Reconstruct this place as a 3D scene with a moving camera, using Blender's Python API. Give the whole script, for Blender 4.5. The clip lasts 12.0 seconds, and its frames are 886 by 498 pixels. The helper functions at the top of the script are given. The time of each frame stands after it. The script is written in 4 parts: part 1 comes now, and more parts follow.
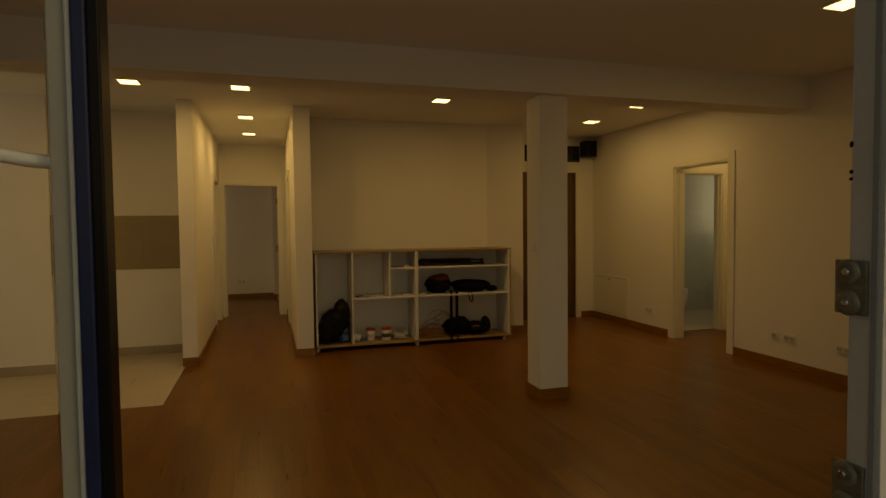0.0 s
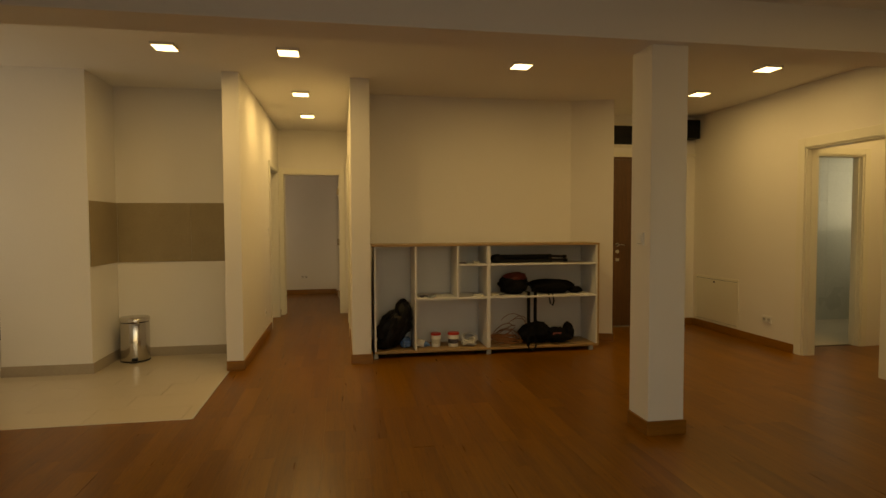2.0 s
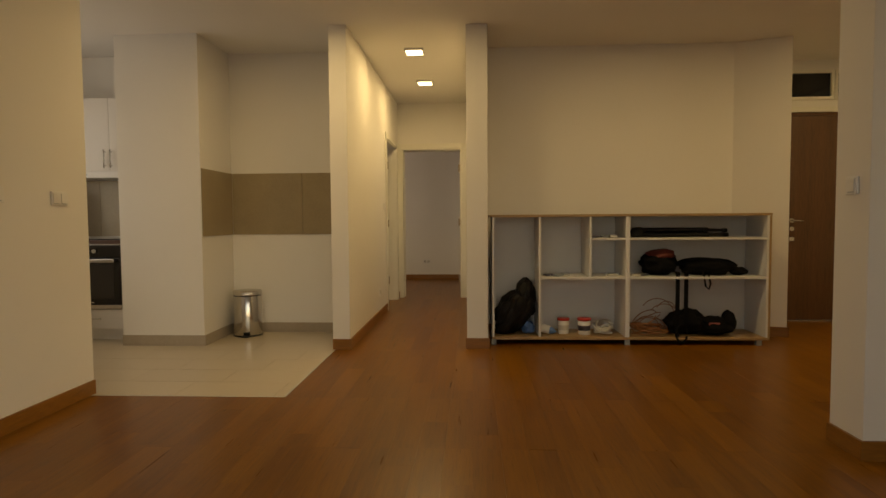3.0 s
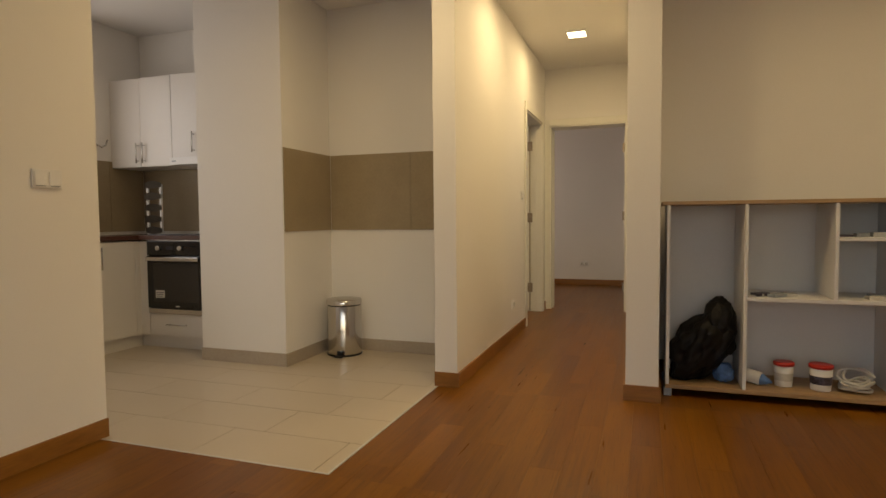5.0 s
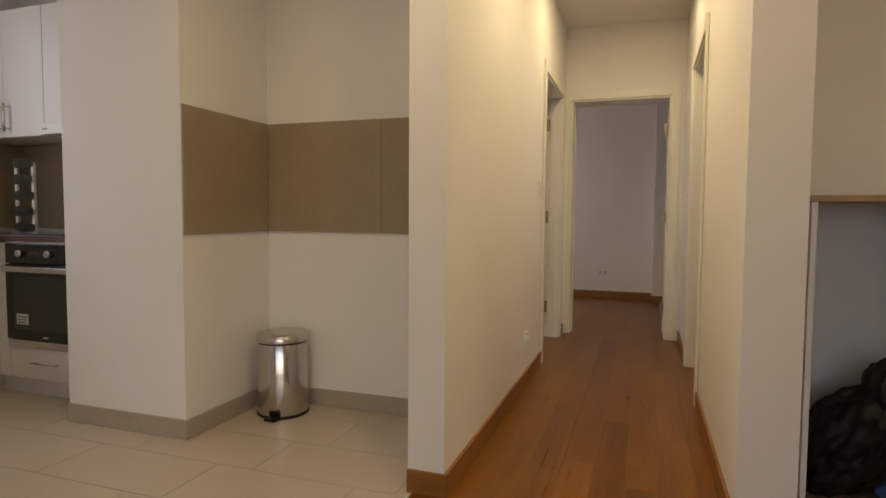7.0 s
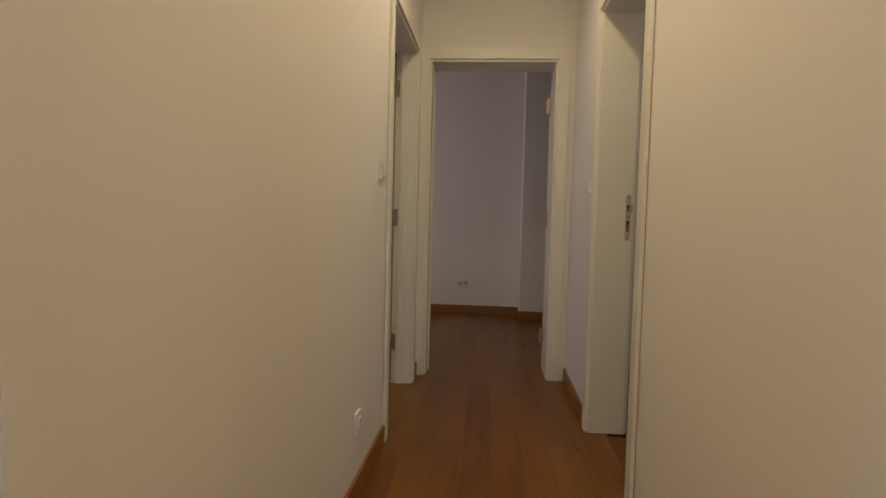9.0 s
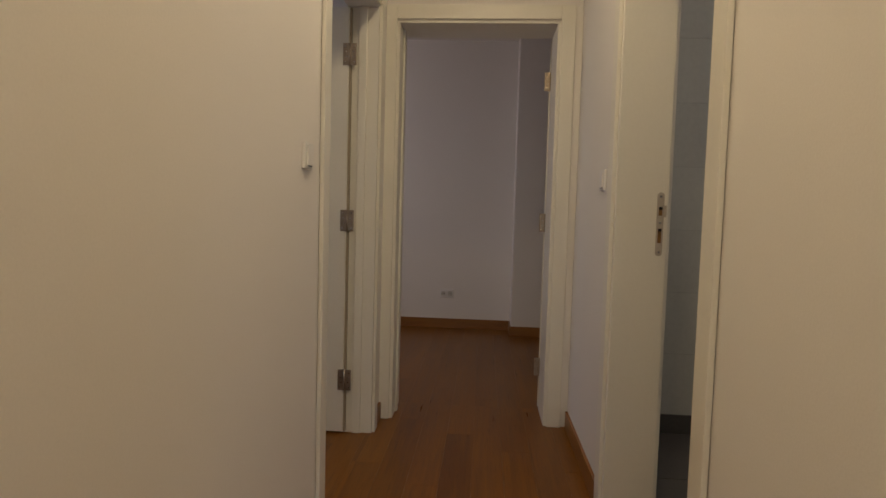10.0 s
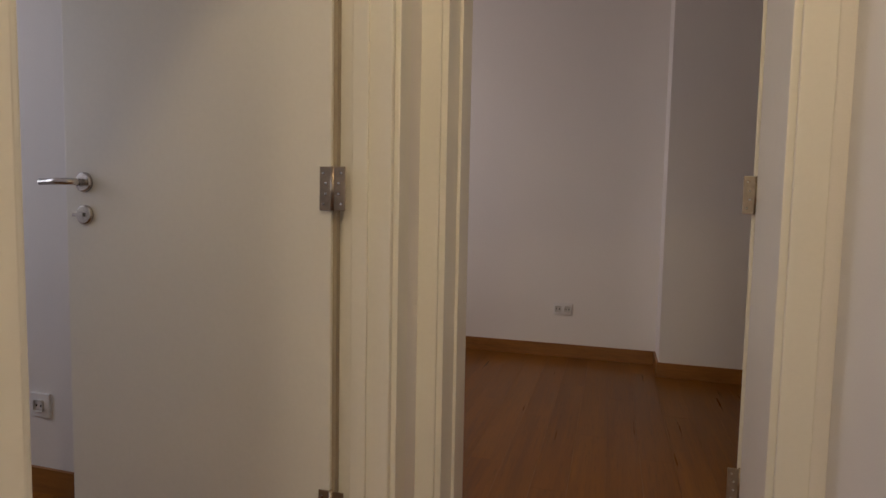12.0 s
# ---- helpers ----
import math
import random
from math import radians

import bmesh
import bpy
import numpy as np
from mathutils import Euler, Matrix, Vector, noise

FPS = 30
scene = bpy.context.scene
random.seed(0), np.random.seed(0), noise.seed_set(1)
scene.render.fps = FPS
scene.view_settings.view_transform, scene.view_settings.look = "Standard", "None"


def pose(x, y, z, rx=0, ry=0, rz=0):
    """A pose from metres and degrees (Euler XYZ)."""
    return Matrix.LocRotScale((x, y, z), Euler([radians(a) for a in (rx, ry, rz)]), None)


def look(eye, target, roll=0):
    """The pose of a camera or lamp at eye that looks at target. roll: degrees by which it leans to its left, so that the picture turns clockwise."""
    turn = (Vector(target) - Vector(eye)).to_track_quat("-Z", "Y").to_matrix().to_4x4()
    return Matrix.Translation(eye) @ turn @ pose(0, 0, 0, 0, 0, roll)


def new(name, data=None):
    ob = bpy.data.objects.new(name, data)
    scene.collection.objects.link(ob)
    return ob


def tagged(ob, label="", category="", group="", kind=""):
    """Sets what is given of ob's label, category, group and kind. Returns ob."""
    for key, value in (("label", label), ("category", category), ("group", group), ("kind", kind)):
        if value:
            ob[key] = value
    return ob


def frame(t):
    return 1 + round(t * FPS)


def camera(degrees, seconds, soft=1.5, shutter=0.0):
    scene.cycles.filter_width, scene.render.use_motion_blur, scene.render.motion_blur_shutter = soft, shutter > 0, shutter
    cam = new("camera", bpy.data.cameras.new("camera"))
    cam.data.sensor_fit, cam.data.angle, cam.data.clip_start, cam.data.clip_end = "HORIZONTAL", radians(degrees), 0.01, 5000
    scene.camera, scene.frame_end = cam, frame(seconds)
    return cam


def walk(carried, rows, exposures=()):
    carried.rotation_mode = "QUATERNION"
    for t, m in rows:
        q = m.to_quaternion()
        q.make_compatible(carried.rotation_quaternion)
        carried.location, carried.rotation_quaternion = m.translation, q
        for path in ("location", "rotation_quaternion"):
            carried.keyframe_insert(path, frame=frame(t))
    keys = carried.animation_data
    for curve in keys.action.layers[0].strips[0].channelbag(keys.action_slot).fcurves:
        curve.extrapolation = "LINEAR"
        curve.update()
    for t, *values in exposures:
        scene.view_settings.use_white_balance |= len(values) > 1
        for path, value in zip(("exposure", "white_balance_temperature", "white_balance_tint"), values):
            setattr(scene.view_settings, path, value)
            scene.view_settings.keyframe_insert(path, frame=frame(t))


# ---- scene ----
cam = camera(74.5, 12.0)
PATH = [
    (0, (0.2, 0.409, 1.394), (0.774, 2.323, 1.311), -0.6),
    (0.5, (0.264, 0.582, 1.43), (0.67, 2.539, 1.345), -0.6),
    (1, (0.287, 0.798, 1.392), (0.623, 2.768, 1.308), -0.4),
    (1.5, (0.32, 1.038, 1.382), (0.651, 3.009, 1.298), -0.3),
    (2, (0.38, 1.265, 1.317), (0.723, 3.233, 1.229), -0.2),
    (2.5, (0.495, 1.563, 1.17), (0.672, 3.553, 1.08), -0.2),
    (3, (0.525, 1.937, 1.073), (0.422, 3.932, 0.973), -0.4),
    (3.5, (0.641, 2.269, 1.038), (0.213, 4.221, 0.947), -0.7),
    (5.5, (0.49, 3.729, 1.025), (-0.18, 5.611, 0.918), -0.3),
    (6, (0.351, 4.059, 1.029), (-0.329, 5.937, 0.921), 0.0),
    (6.5, (0.256, 4.389, 1.02), (-0.398, 6.275, 0.909), 0.2),
    (7, (0.173, 4.717, 1.038), (-0.477, 6.605, 0.923), 0.4),
    (7.5, (0.065, 5.085, 1.057), (-0.47, 7.008, 0.938), 0.9),
    (9.5, (-0.031, 6.567, 1.053), (-0.159, 8.559, 0.935), 1.4),
    (10, (0.017, 6.973, 1.078), (-0.12, 8.964, 0.955), 1.6),
    (10.5, (0.037, 7.344, 1.054), (-0.116, 9.333, 0.924), 1.6),
    (11, (0.037, 7.715, 1.049), (-0.112, 9.705, 0.917), 1.8),
    (11.5, (0.049, 8.125, 1.019), (-0.165, 10.109, 0.89), 2.4),
    (12, (-0.011, 8.472, 0.994), (-0.567, 10.388, 0.849), 1.1),
]
walk(cam, [(t, look(eye, target, roll)) for t, eye, target, roll in PATH],
     [(0, -1.46, 15500, 8), (1.0, -0.96, 13500, 6), (2.0, -0.6, 11300, 6), (2.5, -0.48, 9500, 7), (3.5, -0.35, 8000, 8), (5.5, -0.05, 6650, 12), (7.5, -0.15, 6100, 14), (9.5, -0.50, 5900, 16), (10.5, -0.42, 5850, 17), (11.5, -0.10, 5900, 17), (12, 0.05, 5950, 18)])
SKY, LAMP_W, KITCHEN_W, BALCONY_W = 0.15, 9.0, 11.0, 8.5

# ---- world, sun, lamps ----
world = bpy.data.worlds.new("sky")
scene.world = world
world.use_nodes = True
wn = world.node_tree.nodes
sky = wn.new("ShaderNodeTexSky")
sky.sky_type = "NISHITA"
sky.sun_disc = False
sky.sun_elevation, sky.sun_rotation = radians(28), radians(150)
wn["Background"].inputs["Strength"].default_value = SKY
world.node_tree.links.new(sky.outputs["Color"], wn["Background"].inputs["Color"])
sun = new("sun", bpy.data.lights.new("sun", "SUN"))
sun.data.energy, sun.data.angle, sun.data.color = 0.5, radians(15), (1.0, 0.95, 0.88)
sun.matrix_world = look((0, 0, 20), (-6, 10, 11))

CEIL = 2.66
# the last lamp, in the vestibule, is unseen and added to brighten it
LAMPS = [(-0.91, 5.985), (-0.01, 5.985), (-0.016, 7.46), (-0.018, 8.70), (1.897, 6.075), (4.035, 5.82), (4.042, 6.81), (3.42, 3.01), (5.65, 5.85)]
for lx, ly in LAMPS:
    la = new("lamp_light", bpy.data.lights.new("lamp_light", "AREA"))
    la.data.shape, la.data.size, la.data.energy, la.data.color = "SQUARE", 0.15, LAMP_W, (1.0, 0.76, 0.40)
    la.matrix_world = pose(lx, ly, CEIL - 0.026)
# added area lamps stand in for daylight at the openings, tinted to suit each room
for wx, wy, wz, turn, su, sv, power, tint in ((-3.80, 6.01, 1.64, 90, 1.3, 1.3, KITCHEN_W, (1.0, 0.92, 0.88)), (-2.44, 11.35, 1.55, 90, 1.3, 1.3, 12.0, (1.0, 0.83, 0.72)), (-3.04, 9.05, 1.55, 90, 1.2, 1.2, 8.5, (1.0, 0.94, 0.94)),
                                       (2.42, 8.75, 1.9, -90, 0.8, 0.7, 6.5, (1.0, 0.87, 0.72)), (7.58, 7.4, 1.75, -90, 0.7, 1.0, 7.0, (0.95, 1.0, 0.95))):
    wl = new("window_fill_lamp", bpy.data.lights.new("window_fill_lamp", "AREA"))
    wl.data.shape, wl.data.size, wl.data.size_y, wl.data.energy, wl.data.color = "RECTANGLE", sv, su, power, tint
    wl.matrix_world = pose(wx, wy, wz, 0, -turn, 0)
door_sky = new("balcony_daylight", bpy.data.lights.new("balcony_daylight", "AREA"))
door_sky.data.shape, door_sky.data.size, door_sky.data.size_y, door_sky.data.energy, door_sky.data.color = "RECTANGLE", 3.6, 2.1, BALCONY_W, (0.80, 0.86, 1.0)
door_sky.matrix_world = pose(0.6, 1.47, 1.2, 90, 0, 0)


# ---- materials ----
def mat(name, color, rough=0.5, metal=0.0, var=0.06, scale=3.0, fine=60.0, bump=0.1, stretch=(1, 1, 1), rnd=0.0, spec=0.5, scatter=False):
    """Painted, plastic, metal or wood surface with variation at two scales."""
    m = bpy.data.materials.new(name)
    m.use_nodes = True
    nt = m.node_tree
    b = nt.nodes["Principled BSDF"]
    b.inputs["Metallic"].default_value = metal
    b.inputs["Specular IOR Level"].default_value = spec
    tc = nt.nodes.new("ShaderNodeTexCoord")
    mp = nt.nodes.new("ShaderNodeMapping")
    mp.inputs["Scale"].default_value = stretch
    src = tc.outputs["Object"]
    if scatter:
        so = nt.nodes.new("ShaderNodeObjectInfo")
        sm = nt.nodes.new("ShaderNodeMath")
        sm.operation = "MULTIPLY"
        sm.inputs[1].default_value = 61.0
        sv = nt.nodes.new("ShaderNodeVectorMath")
        nt.links.new(so.outputs["Random"], sm.inputs[0])
        nt.links.new(src, sv.inputs[0])
        nt.links.new(sm.outputs[0], sv.inputs[1])
        src = sv.outputs["Vector"]
    nt.links.new(src, mp.inputs["Vector"])
    n1 = nt.nodes.new("ShaderNodeTexNoise")
    n1.inputs["Scale"].default_value, n1.inputs["Detail"].default_value = scale, 3
    n2 = nt.nodes.new("ShaderNodeTexNoise")
    n2.inputs["Scale"].default_value, n2.inputs["Detail"].default_value = fine, 4
    for n in (n1, n2):
        nt.links.new(mp.outputs["Vector"], n.inputs["Vector"])
    add = nt.nodes.new("ShaderNodeMath")
    add.operation = "ADD"
    nt.links.new(n1.outputs["Fac"], add.inputs[0])
    nt.links.new(n2.outputs["Fac"], add.inputs[1])
    ramp = nt.nodes.new("ShaderNodeMapRange")
    ramp.inputs["From Min"].default_value, ramp.inputs["From Max"].default_value = 0.6, 1.4
    nt.links.new(add.outputs[0], ramp.inputs["Value"])
    mix = nt.nodes.new("ShaderNodeMix")
    mix.data_type = "RGBA"
    lo = [c * (1 - var * 2) for c in color]
    hi = [min(1, c * (1 + var)) for c in color]
    mix.inputs["A"].default_value = (*lo, 1)
    mix.inputs["B"].default_value = (*hi, 1)
    nt.links.new(ramp.outputs["Result"], mix.inputs["Factor"])
    out = mix.outputs["Result"]
    if rnd:
        oi = nt.nodes.new("ShaderNodeObjectInfo")
        ge = nt.nodes.new("ShaderNodeNewGeometry")
        s = nt.nodes.new("ShaderNodeMath")
        s.operation = "ADD"
        nt.links.new(oi.outputs["Random"], s.inputs[0])
        nt.links.new(ge.outputs["Random Per Island"], s.inputs[1])
        fr = nt.nodes.new("ShaderNodeMath")
        fr.operation = "FRACT"
        nt.links.new(s.outputs[0], fr.inputs[0])
        mr = nt.nodes.new("ShaderNodeMapRange")
        mr.inputs["To Min"].default_value, mr.inputs["To Max"].default_value = 1 - rnd, 1 + rnd
        nt.links.new(fr.outputs[0], mr.inputs["Value"])
        hs = nt.nodes.new("ShaderNodeHueSaturation")
        nt.links.new(mr.outputs["Result"], hs.inputs["Value"])
        nt.links.new(out, hs.inputs["Color"])
        out = hs.outputs["Color"]
    nt.links.new(out, b.inputs["Base Color"])
    rr = nt.nodes.new("ShaderNodeMapRange")
    rr.inputs["To Min"].default_value, rr.inputs["To Max"].default_value = rough * 0.92, min(1, rough * 1.08)
    nt.links.new(n1.outputs["Fac"], rr.inputs["Value"])
    nt.links.new(rr.outputs["Result"], b.inputs["Roughness"])
    if bump:
        bp = nt.nodes.new("ShaderNodeBump")
        bp.inputs["Strength"].default_value, bp.inputs["Distance"].default_value = bump, 0.002
        nt.links.new(n2.outputs["Fac"], bp.inputs["Height"])
        nt.links.new(bp.outputs["Normal"], b.inputs["Normal"])
    return m


def floor_piece(name, dark, light, sizes, own_tone, pore, gloss_range, spec):
    """Planks or tiles: each with its own tone, broad and fine grain, small dark pores and softly uneven gloss."""
    m = bpy.data.materials.new(name)
    m.use_nodes = True
    nt = m.node_tree
    b = nt.nodes["Principled BSDF"]
    b.inputs["Specular IOR Level"].default_value = spec

    def node(kind, **values):
        n = nt.nodes.new(kind)
        for key, v in values.items():
            n.inputs[key.replace("_", " ")].default_value = v
        return n

    def math_node(op, a, c):
        n = nt.nodes.new("ShaderNodeMath")
        n.operation = op
        for i, v in enumerate((a, c)):
            if isinstance(v, (int, float)):
                n.inputs[i].default_value = v
            else:
                nt.links.new(v, n.inputs[i])
        return n.outputs[0]

    own = math_node("FRACT", math_node("ADD", nt.nodes.new("ShaderNodeObjectInfo").outputs["Random"], nt.nodes.new("ShaderNodeNewGeometry").outputs["Random Per Island"]), 0.0)
    shift = nt.nodes.new("ShaderNodeVectorMath")
    nt.links.new(nt.nodes.new("ShaderNodeTexCoord").outputs["Object"], shift.inputs[0])
    nt.links.new(math_node("MULTIPLY", own, 47.0), shift.inputs[1])

    def grain(sx, sy, scale, detail, warp):
        mp = node("ShaderNodeMapping", Scale=(sx, sy, 1.0))
        nt.links.new(shift.outputs["Vector"], mp.inputs["Vector"])
        n = node("ShaderNodeTexNoise", Scale=scale, Detail=detail, Distortion=warp)
        nt.links.new(mp.outputs["Vector"], n.inputs["Vector"])
        return n.outputs["Fac"]

    broad, streak, pores = grain(*sizes[0], 1.0, 3, 0.6), grain(*sizes[1], 1.0, 4, 0.4), grain(*sizes[2], 1.0, 2, 0.0)
    tone = math_node("ADD", math_node("MULTIPLY", broad, 0.55), math_node("MULTIPLY", streak, 0.45))
    tone = math_node("ADD", tone, math_node("MULTIPLY", math_node("SUBTRACT", own, 0.5), own_tone))
    ramp = node("ShaderNodeMapRange", From_Min=0.30, From_Max=0.70)
    nt.links.new(tone, ramp.inputs["Value"])
    mix = nt.nodes.new("ShaderNodeMix")
    mix.data_type = "RGBA"
    mix.inputs["A"].default_value, mix.inputs["B"].default_value = (*dark, 1), (*light, 1)
    nt.links.new(ramp.outputs["Result"], mix.inputs["Factor"])
    fleck = node("ShaderNodeMapRange", From_Min=0.30, From_Max=0.42, To_Min=pore, To_Max=1.0)
    nt.links.new(pores, fleck.inputs["Value"])
    hs = nt.nodes.new("ShaderNodeHueSaturation")
    nt.links.new(fleck.outputs["Result"], hs.inputs["Value"])
    nt.links.new(mix.outputs["Result"], hs.inputs["Color"])
    nt.links.new(hs.outputs["Color"], b.inputs["Base Color"])
    gloss = node("ShaderNodeMapRange", To_Min=gloss_range[0], To_Max=gloss_range[1])
    nt.links.new(streak, gloss.inputs["Value"])
    nt.links.new(gloss.outputs["Result"], b.inputs["Roughness"])
    return m


def glass_mat(name, tint, rough=0.0):
    m = bpy.data.materials.new(name)
    m.use_nodes = True
    b = m.node_tree.nodes["Principled BSDF"]
    b.inputs["Base Color"].default_value = (*tint, 1)
    b.inputs["Transmission Weight"].default_value = 1.0
    b.inputs["Roughness"].default_value = rough
    b.inputs["IOR"].default_value = 1.1
    return m


def glow_mat(name, color, strength):
    m = bpy.data.materials.new(name)
    m.use_nodes = True
    b = m.node_tree.nodes["Principled BSDF"]
    b.inputs["Base Color"].default_value = (0.9, 0.9, 0.88, 1)
    b.inputs["Emission Color"].default_value = (*color, 1)
    b.inputs["Emission Strength"].default_value = strength
    return m


PAINT = mat("wall_paint", (0.80, 0.775, 0.735), 0.75, var=0.02, scale=1.3, fine=220, bump=0.12)
CEILP = mat("ceiling_paint", (0.80, 0.78, 0.75), 0.85, var=0.02, scale=1.0, fine=200, bump=0.08)
PLANK = floor_piece("plank_wood", (0.134, 0.0465, 0.0045), (0.247, 0.0975, 0.009), ((9, 0.9), (60, 2.2), (260, 9)), 0.17, 0.72, (0.24, 0.36), 0.28)
SUBFLOOR = mat("joint_dark", (0.15, 0.062, 0.012), 0.6)
BASEW = mat("baseboard_wood", (0.28, 0.117, 0.022), 0.4, var=0.15, scale=3, fine=14, stretch=(1, 1, 7), bump=0.04)
TILE = mat("floor_tile", (0.53, 0.455, 0.35), 0.30, var=0.012, scale=2.5, fine=90, bump=0, rnd=0.02, scatter=True)
GROUT = mat("grout", (0.19, 0.145, 0.10), 0.9, bump=0)
PALEGROUT = mat("pale_grout", (0.48, 0.48, 0.42), 0.9, bump=0)
SPLASH = mat("splash_tile", (0.33, 0.262, 0.165), 0.3, var=0.06, scale=6, fine=70, bump=0.02, rnd=0.03)
BATHT = mat("bath_tile", (0.60, 0.60, 0.53), 0.25, var=0.04, scale=2, fine=50, bump=0.02, rnd=0.03)
BATHD = mat("bath_tile_dark", (0.53, 0.53, 0.465), 0.28, var=0.05, scale=2, fine=50, bump=0.02, rnd=0.03)
DARKT = mat("dark_tile", (0.12, 0.11, 0.10), 0.35, var=0.08, scale=4, fine=60)
DOORW = mat("white_lacquer", (0.78, 0.76, 0.68), 0.38, var=0.015, scale=2, fine=90, bump=0.03)
CAB = mat("white_melamine", (0.74, 0.71, 0.67), 0.35, var=0.015, scale=2, fine=120, bump=0.02)
SHELFW = mat("shelf_white", (0.76, 0.75, 0.74), 0.5, var=0.02, scale=3, fine=100, bump=0.02)
OAK = mat("oak_laminate", (0.42, 0.27, 0.13), 0.45, var=0.15, scale=3, fine=18, stretch=(1, 8, 8), bump=0.04)
OAKV = mat("oak_laminate_upright", (0.42, 0.27, 0.13), 0.45, var=0.15, scale=3, fine=18, stretch=(8, 8, 1), bump=0.04)
WALNUT = mat("entrance_door_wood", (0.13, 0.058, 0.024), 0.4, var=0.2, scale=2, fine=12, stretch=(10, 10, 0.8), bump=0.05)
COUNTER = mat("dark_worktop", (0.085, 0.036, 0.022), 0.3, var=0.15, scale=5, fine=40, stretch=(1, 4, 4))
CHROME = mat("brushed_steel", (0.62, 0.60, 0.57), 0.25, 1.0, var=0.05, scale=4, fine=90, stretch=(1, 1, 0.1), bump=0.02)
POLISH = mat("polished_steel", (0.58, 0.56, 0.53), 0.18, 1.0, var=0.03, scale=3, fine=60, bump=0.01)
HINGEM = mat("hinge_steel", (0.40, 0.33, 0.25), 0.4, 1.0, var=0.1, scale=20, fine=120)
BLACKG = mat("black_glass", (0.012, 0.011, 0.011), 0.08, var=0.1)
BLACKP = mat("black_plastic", (0.010, 0.010, 0.011), 0.45, var=0.2, spec=0.3)
FABRIC = mat("black_fabric", (0.006, 0.0055, 0.006), 0.85, var=0.3, scale=8, fine=200, bump=0.5, spec=0.15)
REDF = mat("red_fabric", (0.16, 0.025, 0.015), 0.75, var=0.3, scale=8, fine=200, bump=0.4)
BAGP = mat("black_bag_film", (0.005, 0.004, 0.004), 0.52, var=0.3, scale=6, fine=30, bump=0.4, spec=0.28)
BLUEP = mat("blue_film", (0.10, 0.22, 0.50), 0.35, var=0.2, scale=12)
WHITEP = mat("white_plastic", (0.78, 0.77, 0.75), 0.35, var=0.02)
REDP = mat("red_plastic", (0.50, 0.03, 0.02), 0.35, var=0.06)
LABEL = mat("printed_label", (0.08, 0.07, 0.10), 0.4, var=0.5, scale=30, fine=80)
CABLE = mat("copper_cable", (0.36, 0.15, 0.06), 0.5, var=0.15)
BANDM = mat("woven_steel_band", (0.36, 0.33, 0.28), 0.4, 0.35, var=0.1, scale=10)
RACKM = mat("satin_band", (0.46, 0.42, 0.36), 0.4, 0.1, var=0.06, scale=10)
PAPER = mat("paper", (0.62, 0.60, 0.56), 0.7, var=0.1)
NAVY = mat("navy_door_profile", (0.010, 0.018, 0.062), 0.35, var=0.15, spec=0.2)
BLACKF = mat("black_door_profile", (0.006, 0.005, 0.005), 0.3, var=0.15, spec=0.12)
PVC = mat("white_pvc", (0.62, 0.63, 0.62), 0.35, var=0.04)
# white frame, its base colour darkened to mid grey for a duller look
INNERF = mat("inner_frame_dulled", (0.26, 0.27, 0.25), 0.4, var=0.05)
KEEPM = mat("dull_cast_zinc", (0.26, 0.245, 0.19), 0.5, 0.4, var=0.2, scale=25, fine=140, bump=0.2)
GASKET = mat("grey_gasket", (0.30, 0.33, 0.36), 0.6, var=0.06)
CONCRETE = mat("balcony_concrete", (0.32, 0.31, 0.29), 0.85, var=0.12, scale=4, fine=60)
SOIL = mat("ground_earth", (0.14, 0.15, 0.09), 0.95, var=0.3, scale=0.4, fine=12)
GLASS = glass_mat("clear_glass", (0.97, 0.99, 0.98))
DARKGL = mat("dark_window_glass", (0.01, 0.012, 0.014), 0.06, var=0.1)
GLOW = glow_mat("lamp_diffuser", (1.0, 0.82, 0.50), 9.0)


# ---- mesh helpers ----
def add_box(bm, x0, y0, z0, x1, y1, z1, bev=0.0):
    """Adds a box, its edges bevelled by bev."""
    r = bmesh.ops.create_cube(bm, size=1)
    vs = r["verts"]
    bmesh.ops.scale(bm, vec=(x1 - x0, y1 - y0, z1 - z0), verts=vs)
    bmesh.ops.translate(bm, vec=((x0 + x1) / 2, (y0 + y1) / 2, (z0 + z1) / 2), verts=vs)
    if bev:
        es = list({e for v in vs for e in v.link_edges})
        bmesh.ops.bevel(bm, geom=es, offset=bev, segments=2, profile=0.6, affect="EDGES")


def box(*a, bev=0.0):
    bm = bmesh.new()
    add_box(bm, *a, bev=bev)
    return bm


def boxes(rows, bev=0.0):
    bm = bmesh.new()
    for r in rows:
        add_box(bm, *r, bev=bev)
    return bm


def lathe(profile, n=32, at=(0, 0, 0)):
    """A turned body from (radius, height) pairs."""
    bm = bmesh.new()
    rings = []
    for r, z in profile:
        rings.append([bm.verts.new((at[0] + r * math.cos(2 * math.pi * i / n), at[1] + r * math.sin(2 * math.pi * i / n), at[2] + z)) for i in range(n)])
    for a, b in zip(rings, rings[1:]):
        for i in range(n):
            f = bm.faces.new((a[i], a[(i + 1) % n], b[(i + 1) % n], b[i]))
            f.smooth = True
    bm.faces.new(rings[0][::-1])
    bm.faces.new(rings[-1])
    for e in bm.edges:
        if len(e.link_faces) == 2 and e.calc_face_angle(0) > 0.45:
            e.smooth = False
    return bm


